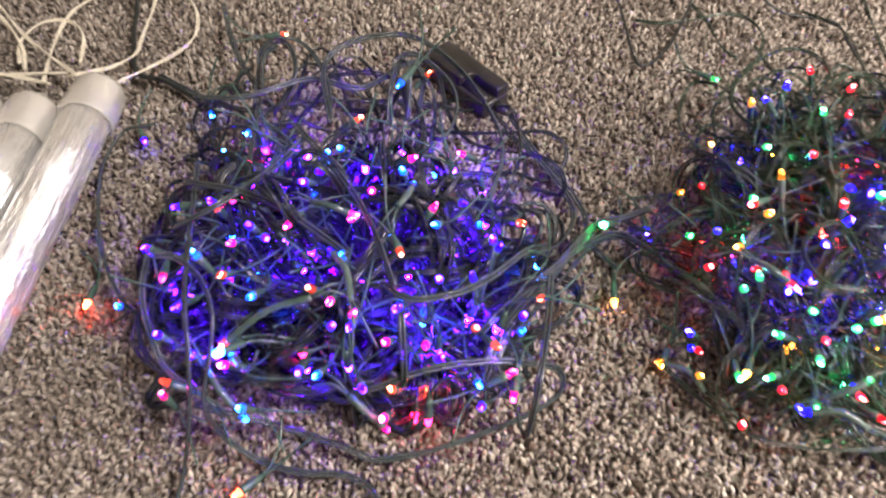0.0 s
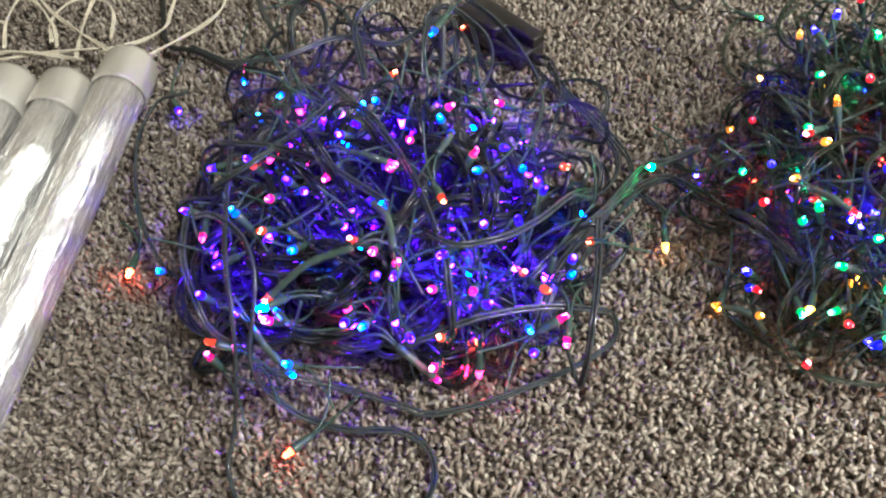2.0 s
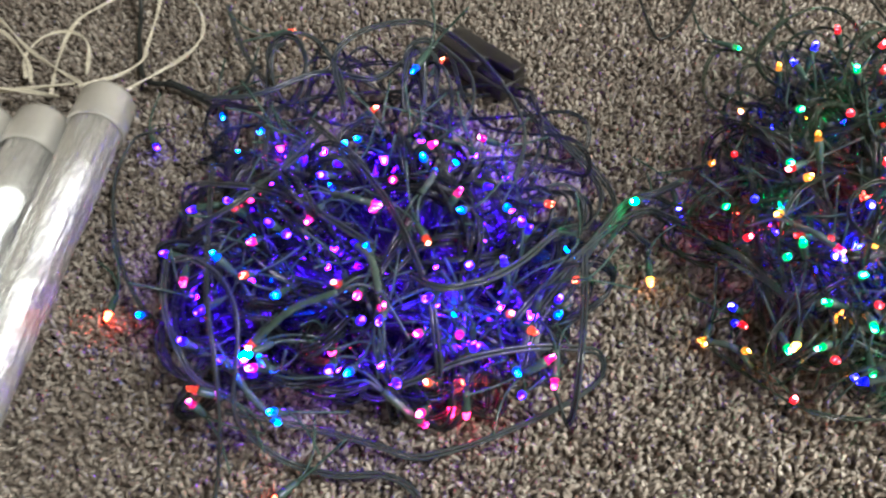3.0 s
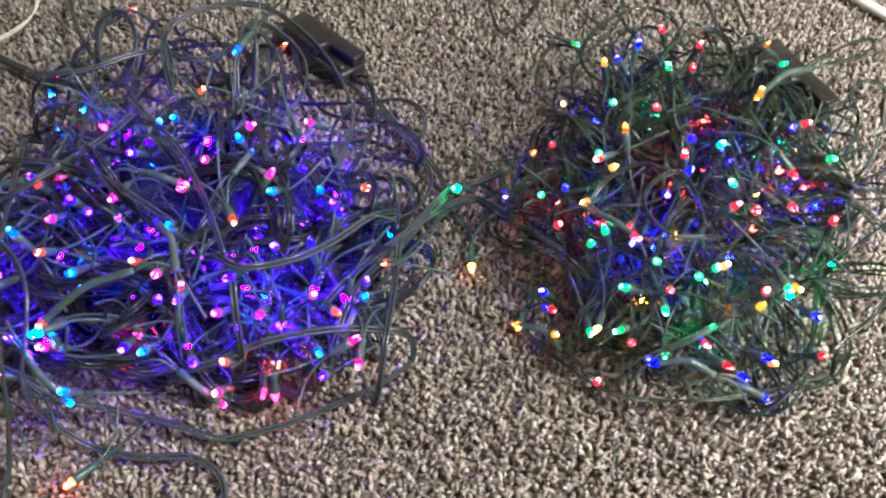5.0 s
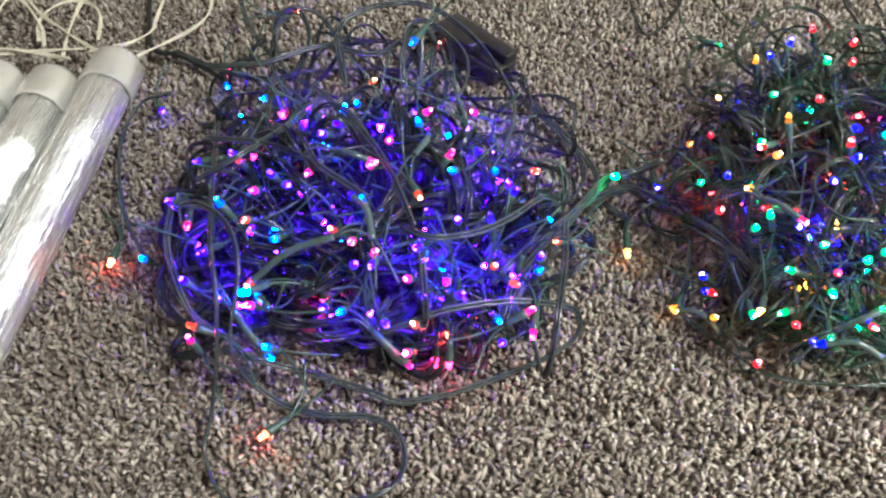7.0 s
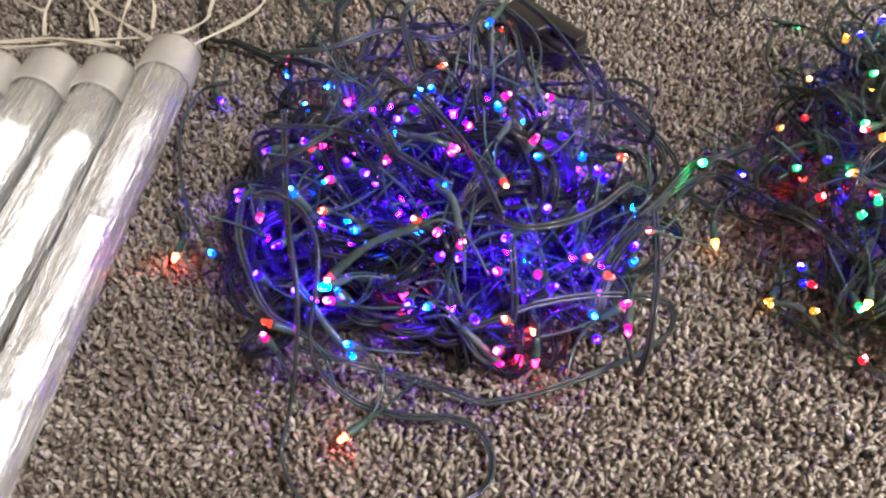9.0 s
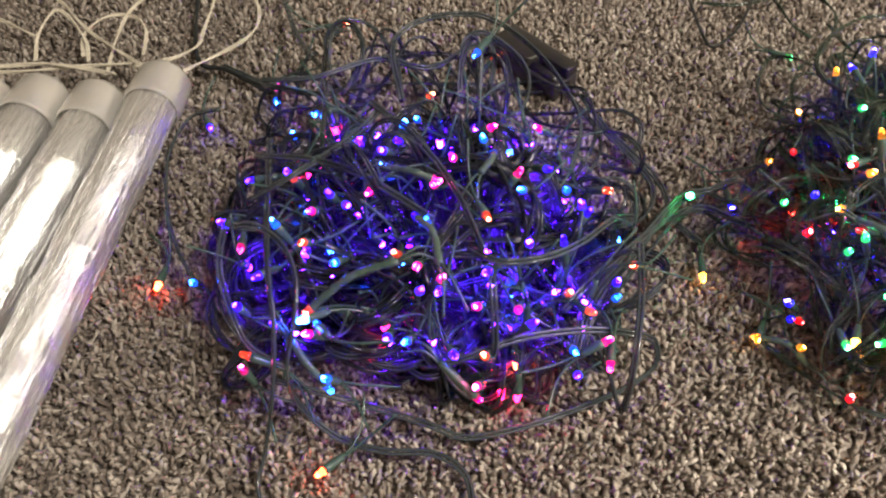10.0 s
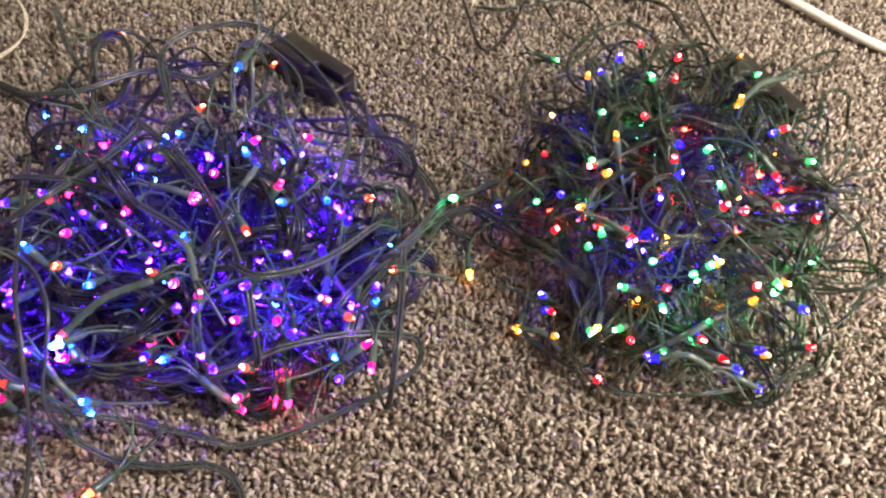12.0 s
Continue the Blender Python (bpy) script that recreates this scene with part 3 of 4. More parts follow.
B_OVER = [(0.206, 0.463, 0.04), (0.236, 0.419, 0.07), (0.258, 0.408, 0.085), (0.281, 0.414, 0.095), (0.307, 0.407, 0.095), (0.337, 0.414, 0.085), (0.361, 0.438, 0.08), (0.363, 0.46, 0.08)]
B_RING = [(0.271, 0.314, 0.1), (0.253, 0.314, 0.1), (0.242, 0.329, 0.1), (0.247, 0.346, 0.1), (0.263, 0.357, 0.1), (0.27, 0.342, 0.1), (0.272, 0.321, 0.1)]
B_ARCH = [(0.225, 0.328, 0.05), (0.219, 0.344, 0.07), (0.23, 0.366, 0.08), (0.251, 0.371, 0.09), (0.266, 0.35, 0.1)]
B_FOOT = [(0.193, 0.316, 0.006), (0.215, 0.294, 0.008), (0.242, 0.275, 0.01), (0.274, 0.273, 0.01), (0.314, 0.278, 0.012), (0.365, 0.294, 0.015)]
B_WISP = [(0.156, 0.421, 0.008), (0.177, 0.398, 0.01), (0.196, 0.377, 0.02), (0.214, 0.352, 0.04)]
B_WISP2 = [(0.161, 0.417, 0.02), (0.181, 0.395, 0.03), (0.201, 0.416, 0.03), (0.221, 0.404, 0.05)]
B_SUPPLY = [(0.375, 0.712, 0.006), (0.377, 0.649, 0.008), (0.379, 0.609, 0.012), (0.383, 0.576, 0.018)]
B_STUB = [(0.32, 0.677, 0.006), (0.341, 0.639, 0.02), (0.337, 0.577, 0.04), (0.323, 0.522, 0.06)]
CORD_R1 = [(0.124, 0.705, 0.05), (0.137, 0.679, 0.045), (0.165, 0.66, 0.012), (0.18, 0.593, 0.006), (0.189, 0.584, 0.005), (0.208, 0.61, 0.006), (0.225, 0.658, 0.012), (0.225, 0.67, 0.03), (0.216, 0.671, 0.03), (0.21, 0.66, 0.012)]
CORD_R2 = [(0.212, 0.659, 0.01), (0.202, 0.661, 0.035), (0.216, 0.675, 0.04), (0.241, 0.673, 0.04), (0.274, 0.679, 0.02), (0.303, 0.669, 0.008), (0.345, 0.667, 0.006), (0.353, 0.639, 0.006), (0.359, 0.595, 0.01), (0.347, 0.531, 0.03)]
CORD_R3 = [(0.182, 0.639, 0.005), (0.205, 0.638, 0.006), (0.227, 0.644, 0.008), (0.255, 0.655, 0.01), (0.273, 0.651, 0.01), (0.283, 0.63, 0.008), (0.267, 0.586, 0.01), (0.234, 0.53, 0.03)]
CORD_R4 = [(0.225, 0.662, 0.012), (0.239, 0.645, 0.008), (0.249, 0.618, 0.006), (0.261, 0.604, 0.006)]
CORD_R5 = [(0.276, 0.624, 0.006), (0.285, 0.594, 0.008), (0.289, 0.562, 0.02), (0.279, 0.501, 0.05)]
WHITE_LEAD = [(0.276, 0.772, 0.012), (0.296, 0.780, 0.007), (0.318, 0.784, 0.005), (0.345, 0.782, 0.005), (0.372, 0.773, 0.005), (0.400, 0.755, 0.005), (0.440, 0.718, 0.005), (0.474, 0.686, 0.005), (0.503, 0.657, 0.005), (0.538, 0.629, 0.005), (0.590, 0.606, 0.005)]


# ---------------------------------------------------------------- tangled light strings
def loose_strand(rng, centre, half, height, metres, curl, step=0.004, hold=0.965):
    """A springy wire that wanders and loops inside a flat heap."""
    c = np.array([centre[0], centre[1], 0.0])
    s = np.array([half[0], half[1], height])
    w, u = rng.uniform(0, 2 * math.pi), rng.uniform(0.3, 0.98)
    p = c + s * np.array([u * math.cos(w) * 0.9, u * math.sin(w) * 0.9, rng.uniform(0.1, 0.8)])
    d = rng.normal(size=3) * np.array([1, 1, 0.35])
    d /= np.linalg.norm(d)
    bend = rng.normal(size=3)
    out = []
    for i in range(int(metres / step)):
        out.append(p.copy())
        bend = bend * hold + rng.normal(size=3) * math.sqrt(1 - hold * hold)
        q = (p - c) / s
        r = math.sqrt(q[0] ** 2 + q[1] ** 2 + max(q[2], 0) ** 2)
        turn = np.cross(d, bend) * curl * step
        if r > 0.86:
            inward = -(q / s) / np.linalg.norm(q / s)
            turn = turn + inward * (r - 0.86) * 1.5
        if p[2] < 0.008:
            turn = turn + np.array([0, 0, 1.0]) * (0.008 - p[2]) * 30
        d = d + turn
        d[2] *= 0.985
        d /= np.linalg.norm(d)
        p = p + d * step
        p[2] = max(p[2], 0.0025)
    return np.array(out)


def hank(rng, path, number, spread):
    """Wires that run side by side along one path, drifting apart and together."""
    s = np.arange(len(path)) * 0.004
    for k in range(number):
        off = np.zeros_like(path)
        for axis in range(3):
            for wave in (0.12, 0.31):
                off[:, axis] += np.sin(2 * math.pi * s / (wave * rng.uniform(0.8, 1.25)) + rng.uniform(0, 6.28)) * spread * (wave / 0.2) ** 0.5
        line = path + off
        line[:, 2] = np.maximum(line[:, 2], 0.002)
        first = rng.randint(0, 40)
        yield line[first:len(line) - rng.randint(1, 40)]


def led_meshes(sleeve_len):
    """Shared meshes of a diode in its sleeve, along its own x axis, with the two wires that leave its tail; the lens points to +x."""
    n = sleeve_len
    sl = lathe([(-n, 0.0), (-n, 0.0016), (-n * 0.8, 0.0020), (-n * 0.4, 0.0023), (-0.003, 0.0025), (-0.001, 0.0022), (-0.001, 0.0)], 8, "led_sleeve", M_SLEEVE)
    verts = [tuple(v.co) for v in sl.data.vertices]
    faces = [tuple(p.vertices) for p in sl.data.polygons]
    bpy.data.objects.remove(sl)
    for s in (1, -1):
        path = smooth_path([(-n + 0.001, s * 0.0007, 0), (-n - 0.006, s * 0.0012, -0.001), (-n - 0.016, s * 0.005, -0.006), (-n - 0.026, s * 0.013, -0.016)], 0.003)
        v, f = tube_arrays(path, 0.0007, 5, len(verts))
        verts += [tuple(x) for x in v]
        faces += f
    sl = link_mesh("led_sleeve", verts, faces, M_SLEEVE)
    le = lathe([(-0.001, 0.0), (-0.001, 0.0021), (0.0003, 0.0020), (0.0005, 0.00155), (0.0022, 0.00155), (0.0031, 0.0014), (0.0037, 0.0011), (0.0041, 0.0007), (0.0043, 0.0)], 10, "led_lens", VIOLET)
    sleeve, lens = sl.data, le.data
    bpy.data.objects.remove(sl)
    bpy.data.objects.remove(le)
    return sleeve, lens


SLEEVE_MESH, LENS_MESH = led_meshes(0.014)
LENS_BY_COLOUR = {}
for lens_mat in (VIOLET, CYAN, PINK, AMBER, RED, YELLOW, GREEN, BLUE, VIOLET_BRIGHT, CYAN_BRIGHT, PINK_BRIGHT, AMBER_BRIGHT, RED_BRIGHT, YELLOW_BRIGHT, GREEN_BRIGHT, BLUE_BRIGHT):
    lens_copy = LENS_MESH.copy()
    lens_copy.materials.clear()
    lens_copy.materials.append(lens_mat)
    LENS_BY_COLOUR[lens_mat.name] = lens_copy


def put_led(parent, at, way, mat, label):
    sleeve = new("led_sleeve", SLEEVE_MESH)
    sleeve.parent = parent
    turn = Vector(way).to_track_quat("X", "Z").to_matrix().to_4x4()
    sleeve.matrix_basis = parent.matrix_basis.inverted() @ Matrix.Translation(at) @ turn @ pose(0, 0, 0, (at[0] * 7919 + at[1] * 104729) * 360 % 360)
    lens = new("led_lens", LENS_BY_COLOUR[mat.name])
    lens.parent = sleeve
    tagged(lens, label)
    return sleeve


def long_led(parent, at, tail, mat, label):
    """A diode whose shrink sleeve runs on in a bend over its leads as far as tail, where the bare wires go on."""
    a, b = Vector(at), Vector(tail)
    way = (a - b).normalized()
    across = way.cross(Vector((0, 0, 1)))
    mid = (a + b) / 2 + across * 0.0025 + Vector((0, 0, 0.004))
    path = smooth_path([Vector(), mid - a, b - a], 0.002)
    verts, faces = tube_arrays(path, 0.0019, 8)
    knobs = 1 + 0.12 * np.sin(np.arange(len(path)) * 1.9)
    verts = (path[:, None, :] + (verts.reshape(len(path), 8, 3) - path[:, None, :]) * knobs[:, None, None]).reshape(-1, 3)
    verts = [tuple(v) for v in verts]
    for s in (1, -1):
        wire_path = smooth_path([b - a + across * 0.0007 * s, b - a - way * 0.010 + across * 0.002 * s, b - a - way * 0.022 + across * 0.006 * s - Vector((0, 0, 0.012))], 0.003)
        v, f = tube_arrays(wire_path, 0.0007, 5, len(verts))
        verts += [tuple(x) for x in v]
        faces += f
    sleeve = link_mesh("led_sleeve", verts, faces, M_SLEEVE_PALE, parent, "pale green plastic sleeve")
    sleeve.matrix_basis = parent.matrix_basis.inverted() @ Matrix.Translation(at)
    lens = new("led_lens", LENS_BY_COLOUR[mat.name])
    lens.parent = sleeve
    lens.matrix_basis = (a - mid).to_track_quat("X", "Z").to_matrix().to_4x4()
    tagged(lens, label)


def light_string(name, at, label, group, centre, half, height, hanks, wires, metres, curl, hold, spread, radius, twin, turns, mat, seed):
    root = thing(name, at, label, "string lights", group)
    rng = np.random.RandomState(seed)
    for i in range(hanks):
        k = rng.uniform(0.72, 1.0)
        path = loose_strand(rng, centre, (half[0] * k, half[1] * k), height * rng.uniform(0.8, 1.04), metres, curl * rng.uniform(0.6, 1.4), hold=hold)
        for line in hank(rng, path, wires, spread):
            cable("wire", line - np.array(at), radius, mat, root, twin=twin, twist=rng.uniform(0.6, 1.6) * turns, sides=5)
    return root


def runs(root, at, lines, radius, twin, mat, twist=3.0):
    for line in lines:
        cable("wire", smooth_path(line) - np.array(at), radius, mat, root, twin=twin, twist=twist)


def diodes(root, places, mat, label, centre, seed):
    rng = np.random.RandomState(seed)
    for p in places:
        out = Vector((p[0] - centre[0], p[1] - centre[1], 0)) * 2.0 + Vector((0, -0.45, 0.75)) + Vector(rng.normal(size=3)) * 0.38
        if p[2] < 0.012:
            out.z = 0.05
        put_led(root, p, out.normalized(), (AMBER_BRIGHT if mat is AMBER else mat) if p[2] < 0.012 and p[1] < 0.32 else mat, label)


def buried_diodes(root, centre, half, height, reach, choices, seed):
    """Hidden diodes added face down deep inside a heap, to light it from within."""
    rng = np.random.RandomState(seed)
    for mat, label, number in choices:
        for i in range(number):
            w, u = rng.uniform(0, 2 * math.pi), math.sqrt(rng.uniform(0, reach))
            p = (centre[0] + half[0] * u * math.cos(w), centre[1] + half[1] * u * math.sin(w), 0.012 + rng.uniform(0.14, 0.58) * height * math.sqrt(1 - u * u))
            put_led(root, p, Vector((rng.normal() * 0.3, rng.normal() * 0.3 + 0.25, -1.0)).normalized(), mat, label)


AT_A, AT_B = (0.01, 0.322, 0.0), (0.30, 0.39, 0.0)
string_a = light_string("fairy_light_string", AT_A, "heaped green-wired string of lit violet, pink and blue lights on carpet", "tangled light strings",
                        (0.003, 0.343), (0.139, 0.102), 0.092, 14, 3, 1.4, 8.0, 0.975, 0.0030, 0.00080, 0.00090, 5.0, M_WIRE_A, 11)
runs(string_a, AT_A, [A_ARC, A_FRONT, A_SKIRT, A_BOW, A_HOOP, A_EAR, A_BACK, A_LEAD, A_LEAD2, A_DIAG, A_OVER, A_CROSS, A_LINK, A_LINK2, A_TIP, A_POST, A_CURL, A_LEFT, A_TRAIL, A_FOLD, A_KNOT, A_RISE], 0.00095, 0.00102, M_WIRE_A_HIGHLIT, 1.2)
for i in range(5):
    back_rng = np.random.RandomState(300 + i)
    cable("wire", loose_strand(back_rng, (0.0, 0.455), (0.13, 0.075), 0.055, 0.7, 9.0) - np.array(AT_A), 0.0008, M_WIRE_A, string_a, twin=0.0009, twist=4.0, sides=5)
buried_diodes(string_a, (0.003, 0.350), (0.13, 0.100), 0.09, 0.85, [(VIOLET_BRIGHT, "lit bright violet lens", 42), (CYAN_BRIGHT, "lit bright sky-blue lens", 7), (PINK_BRIGHT, "lit bright pink lens", 4)], 41)
diodes(string_a, A_VIOLET, VIOLET, "lit violet lens", AT_A, 1)
diodes(string_a, A_CYAN, CYAN, "lit sky-blue lens", AT_A, 2)
diodes(string_a, A_PINK, PINK, "lit pink lens", AT_A, 3)
diodes(string_a, A_AMBER, AMBER, "lit amber lens", AT_A, 4)

long_led(string_a, (-0.036, 0.251, 0.076), (0.002, 0.272, 0.092), AMBER, "lit amber lens")
long_led(string_a, (0.006, 0.302, 0.090), (0.021, 0.273, 0.092), VIOLET, "lit violet lens")
long_led(string_a, (0.038, 0.365, 0.078), (0.033, 0.343, 0.084), CYAN, "lit sky-blue lens")
long_led(string_a, (0.011, 0.327, 0.092), (-0.011, 0.334, 0.090), PINK, "lit pink lens")
long_led(string_a, (0.044, 0.231, 0.050), (0.026, 0.237, 0.066), PINK, "lit pink lens")
long_led(string_a, (-0.025, 0.227, 0.050), (-0.045, 0.242, 0.066), CYAN, "lit sky-blue lens")

put_led(string_a, (0.056, 0.262, 0.007), Vector((0.1, -0.8, -0.25)).normalized(), PINK_BRIGHT, "lit bright pink lens")
# two more, added face down to brighten the pink patch on the carpet
put_led(string_a, (0.064, 0.256, 0.016), Vector((0.05, -0.35, -0.9)).normalized(), PINK_BRIGHT, "lit bright pink lens")
put_led(string_a, (0.062, 0.274, 0.018), Vector((0.1, -0.3, -0.9)).normalized(), AMBER_BRIGHT, "lit bright amber lens")
put_led(string_a, (-0.038, 0.247, 0.073), Vector((-0.55, -0.6, 0.3)).normalized(), CYAN_BRIGHT, "lit bright sky-blue lens")

string_b = light_string("fairy_light_string", AT_B, "round tangle of dark green wire with lit multicoloured lights", "tangled light strings",
                        AT_B, (0.122, 0.128), 0.105, 13, 4, 1.3, 24.0, 0.988, 0.0026, 0.00050, 0.00055, 22.0, M_WIRE_B, 23)
runs(string_b, AT_B, [B_SIDE, B_HOOK, B_EAR, B_TOP, B_TOP2, B_EDGE, B_OVER, B_RING, B_ARCH, B_FOOT, B_WISP, B_WISP2, B_SUPPLY, B_STUB, CORD_R3, CORD_R4, CORD_R5], 0.0007, 0.0008, M_WIRE_B, 8.0)
for i in range(8):
    back_rng = np.random.RandomState(400 + i)
    cable("wire", loose_strand(back_rng, (0.32, 0.495), (0.105, 0.08), 0.075, 0.9, 18.0) - np.array(AT_B), 0.00058, M_WIRE_B, string_b, twin=0.00065, twist=8.0, sides=5)
buried_diodes(string_b, AT_B, (0.11, 0.12), 0.10, 0.62, [(BLUE_BRIGHT, "lit bright blue lens", 12), (GREEN_BRIGHT, "lit bright green lens", 9), (RED_BRIGHT, "lit bright red lens", 12), (YELLOW_BRIGHT, "lit bright yellow lens", 7)], 42)
diodes(string_b, B_RED, RED, "lit red lens", AT_B, 5)
diodes(string_b, B_YELLOW, YELLOW, "lit yellow lens", AT_B, 6)
diodes(string_b, B_GREEN, GREEN, "lit green lens", AT_B, 7)
diodes(string_b, B_BLUE, BLUE, "lit blue lens", AT_B, 8)
long_led(string_b, (0.256, 0.272, 0.048), (0.284, 0.266, 0.050), BLUE, "lit blue lens")
long_led(string_b, (0.313, 0.263, 0.038), (0.292, 0.266, 0.045), BLUE, "lit blue lens")
long_led(string_b, (0.319, 0.424, 0.100), (0.356, 0.452, 0.100), YELLOW, "lit yellow lens")
long_led(string_b, (0.193, 0.317, 0.006), (0.216, 0.299, 0.010), YELLOW, "lit yellow lens")
long_led(string_b, (0.240, 0.325, 0.084), (0.224, 0.341, 0.080), RED, "lit red lens")
long_led(string_b, (0.277, 0.280, 0.070), (0.260, 0.276, 0.056), GREEN, "lit green lens")
put_led(string_b, (0.229, 0.295, 0.040), Vector((-0.3, -0.9, 0.1)).normalized(), YELLOW_BRIGHT, "lit bright yellow lens")
put_led(string_b, (0.165, 0.356, 0.007), Vector((0.05, -0.95, -0.12)).normalized(), YELLOW_BRIGHT, "lit bright yellow lens")
put_led(string_b, (0.152, 0.387, 0.040), Vector((-0.5, -0.5, 0.45)).normalized(), GREEN_BRIGHT, "lit bright green lens")
for shift in ((0.004, 0.003, -0.004), (-0.003, 0.004, -0.010), (0.002, -0.005, -0.012)):
    runs(string_b, AT_B, [[tuple(np.array(p) + np.array(shift)) for p in A_LINK]], 0.0007, 0.0008, M_WIRE_A_HIGHLIT, 8.0)


# ---------------------------------------------------------------- controller boxes
def outline_bm(outline, low, high, bevel):
    """A plate with the given outline, standing between two heights."""
    bm = bmesh.new()
    base = bm.faces.new([bm.verts.new((x, y, low)) for x, y in outline])
    top = bmesh.ops.extrude_face_region(bm, geom=[base])["geom"]
    for v in top:
        if isinstance(v, bmesh.types.BMVert):
            v.co.z = high
    bmesh.ops.recalc_face_normals(bm, faces=list(bm.faces))
    bmesh.ops.bevel(bm, geom=list(bm.edges), offset=bevel, segments=2, profile=0.5, affect="EDGES")
    return bm


def controller(at, turn, long, wide, label):
    root = thing("light_controller", at, label, "controller", "light controllers", turn)
    x, y = long / 2, wide / 2
    part("case", box_bm(long, wide, 0.013, 0.0022, (0, 0, 0.0065)), M_BLACK, root)
    lid = [(-x, -y), (0.08 * x, -y), (0.17 * x, -0.83 * y), (0.2 * x, -0.2 * y), (0.28 * x, 0.0), (x, 0.0), (x, y), (-x, y)]
    part("case_lid", outline_bm([(0.985 * a, 0.965 * b) for a, b in lid], 0.012, 0.0212, 0.0013), M_BLACK, root)
    lathe([(0, 0.0), (0, 0.0036), (0.020, 0.0040), (0.0225, 0.0034), (0.024, 0.0022), (0.0242, 0.0)], 16, "push_button", M_BLACK, root, "glossy black push button in a recess", m=pose(0.15 * x, -0.5 * y, 0.0128))
    for s in (1, -1):
        lathe([(0, 0.0), (0, 0.0042), (0.004, 0.0044), (0.011, 0.0026), (0.011, 0.0)], 10, "cable_gland", M_BLACK, root, m=pose(s * x, 0, 0.007, 0, 0, 0 if s > 0 else 180))
    return root


controller((0.055, 0.537, 0.0), -40.0, 0.064, 0.025, "black plastic light controller box lying on carpet")
controller((0.394, 0.543, 0.004), -62.0, 0.072, 0.032, "black plastic light controller box half under green wires")


# ---------------------------------------------------------------- clear icicle tubes
def icicle_tube(at, turn, lift, seed, streak_mat):
    root = thing("icicle_tube_light", at, "clear plastic icicle tube light with frosted cap lying on carpet", "icicle light", "icicle tubes", turn)
    rng = np.random.RandomState(seed)
    length = 0.36
    m = pose(0, 0, 0.0172 + lift, 0, 0, 90)
    sides, steps = 26, 90
    depth = np.zeros((steps, sides))
    for c in range(sides):
        k = 0
        while k < steps:
            run = rng.randint(3, 13)
            depth[k:k + run, c] = rng.uniform(-0.0013, 0.0005)
            k += run
    verts, faces = [], []
    for c in range(sides):
        for k in range(steps):
            a = [-0.006 - length * (k + e) / steps for e in (0.0, 1.0)]
            r = 0.0166 + depth[k, c] - 0.0012 * k / steps
            for e, w in ((0, c), (0, c + 0.94), (1, c + 0.94), (1, c)):
                turn_at = 2 * math.pi * w / sides
                verts.append(m @ Vector((a[e], r * math.cos(turn_at), r * math.sin(turn_at))))
            o = len(verts) - 4
            faces.append((o, o + 1, o + 2, o + 3))
            if k:
                faces.append((o - 1, o - 2, o + 1, o))
            if c:
                b = o - 4 * steps
                faces.append((b + 1, o, o + 3, b + 2))
    for k in range(steps):
        o, b = 4 * k, 4 * ((sides - 1) * steps + k)
        faces.append((b + 1, o, o + 3, b + 2))
    first = len(verts)
    for k in range(steps + 1):
        for c in range(sides):
            r = 0.0140 - 0.0012 * k / steps + 0.0003 * math.sin(k * 0.9 + c)
            turn_at = 2 * math.pi * c / sides
            verts.append(m @ Vector((-0.006 - length * k / steps, r * math.cos(turn_at), r * math.sin(turn_at))))
    for k in range(steps):
        for c in range(sides):
            a, b = first + k * sides + c, first + k * sides + (c + 1) % sides
            faces.append((a, a + sides, b + sides, b))
    link_mesh("tube_shell", verts, faces, M_TUBE, root, "clear ribbed plastic tube", smooth=False)
    lathe([(0.012, 0.0), (0.012, 0.0105), (0.0105, 0.0155), (0.006, 0.0182), (-0.012, 0.0188), (-0.020, 0.0188), (-0.0225, 0.0180), (-0.0225, 0.0172), (-0.010, 0.0172), (0.009, 0.0165), (0.0095, 0.0)], 28, "tube_cap", M_CAP, root, "frosted white plastic end cap", m)
    lathe([(0.024, 0.0), (0.024, 0.0020), (0.018, 0.0030), (0.011, 0.0042), (0.011, 0.0)], 10, "cable_gland", M_CAP, root, "", m)
    board = part("led_board", box_bm(length - 0.03, 0.0155, 0.0012, 0, (-length / 2 - 0.012, 0, 0)), M_BOARD, root, "narrow grey circuit board", smooth=False)
    board.matrix_basis = m @ pose(0, 0, -0.001, 18 * rng.uniform(-1, 1), 0, 0)
    # glowing strips stand in for the diodes' light reflected along the tube's facets
    for row in (-0.0068, -0.0046, -0.0022, 0.0, 0.0024, 0.0045, 0.0067):
        along = length / 2 - 0.030 - rng.uniform(0, 0.02)
        while along > 0.05 - length / 2:
            run = rng.uniform(0.016, 0.050)
            chip = part("led_streak", box_bm(run, 0.0004, 0.0006, 0.00015, (0, 0, 0.0010)), streak_mat, board, "thin lit strip standing in for diode streaks on the facets", smooth=False)
            chip.matrix_basis = pose(along - run / 2 - 0.012 - length / 2, row + rng.uniform(-0.0008, 0.0008), 0)
            along -= run + rng.uniform(0.003, 0.022)
    return root


for tube_x, tube_y, tube_turn, tube_lift, tube_seed in ((-0.190, 0.458, 1.0, 0.003, 1), (-0.227, 0.436, 0.2, 0.0, 2), (-0.264, 0.434, -0.8, 0.002, 3), (-0.301, 0.430, -1.5, 0.0, 4), (-0.338, 0.428, -2.0, 0.001, 5), (-0.375, 0.424, -2.4, 0.0, 6)):
    icicle_tube((tube_x, tube_y, 0.0), tube_turn, tube_lift, tube_seed, DIM_LED if tube_seed == 1 else WHITE_LED)

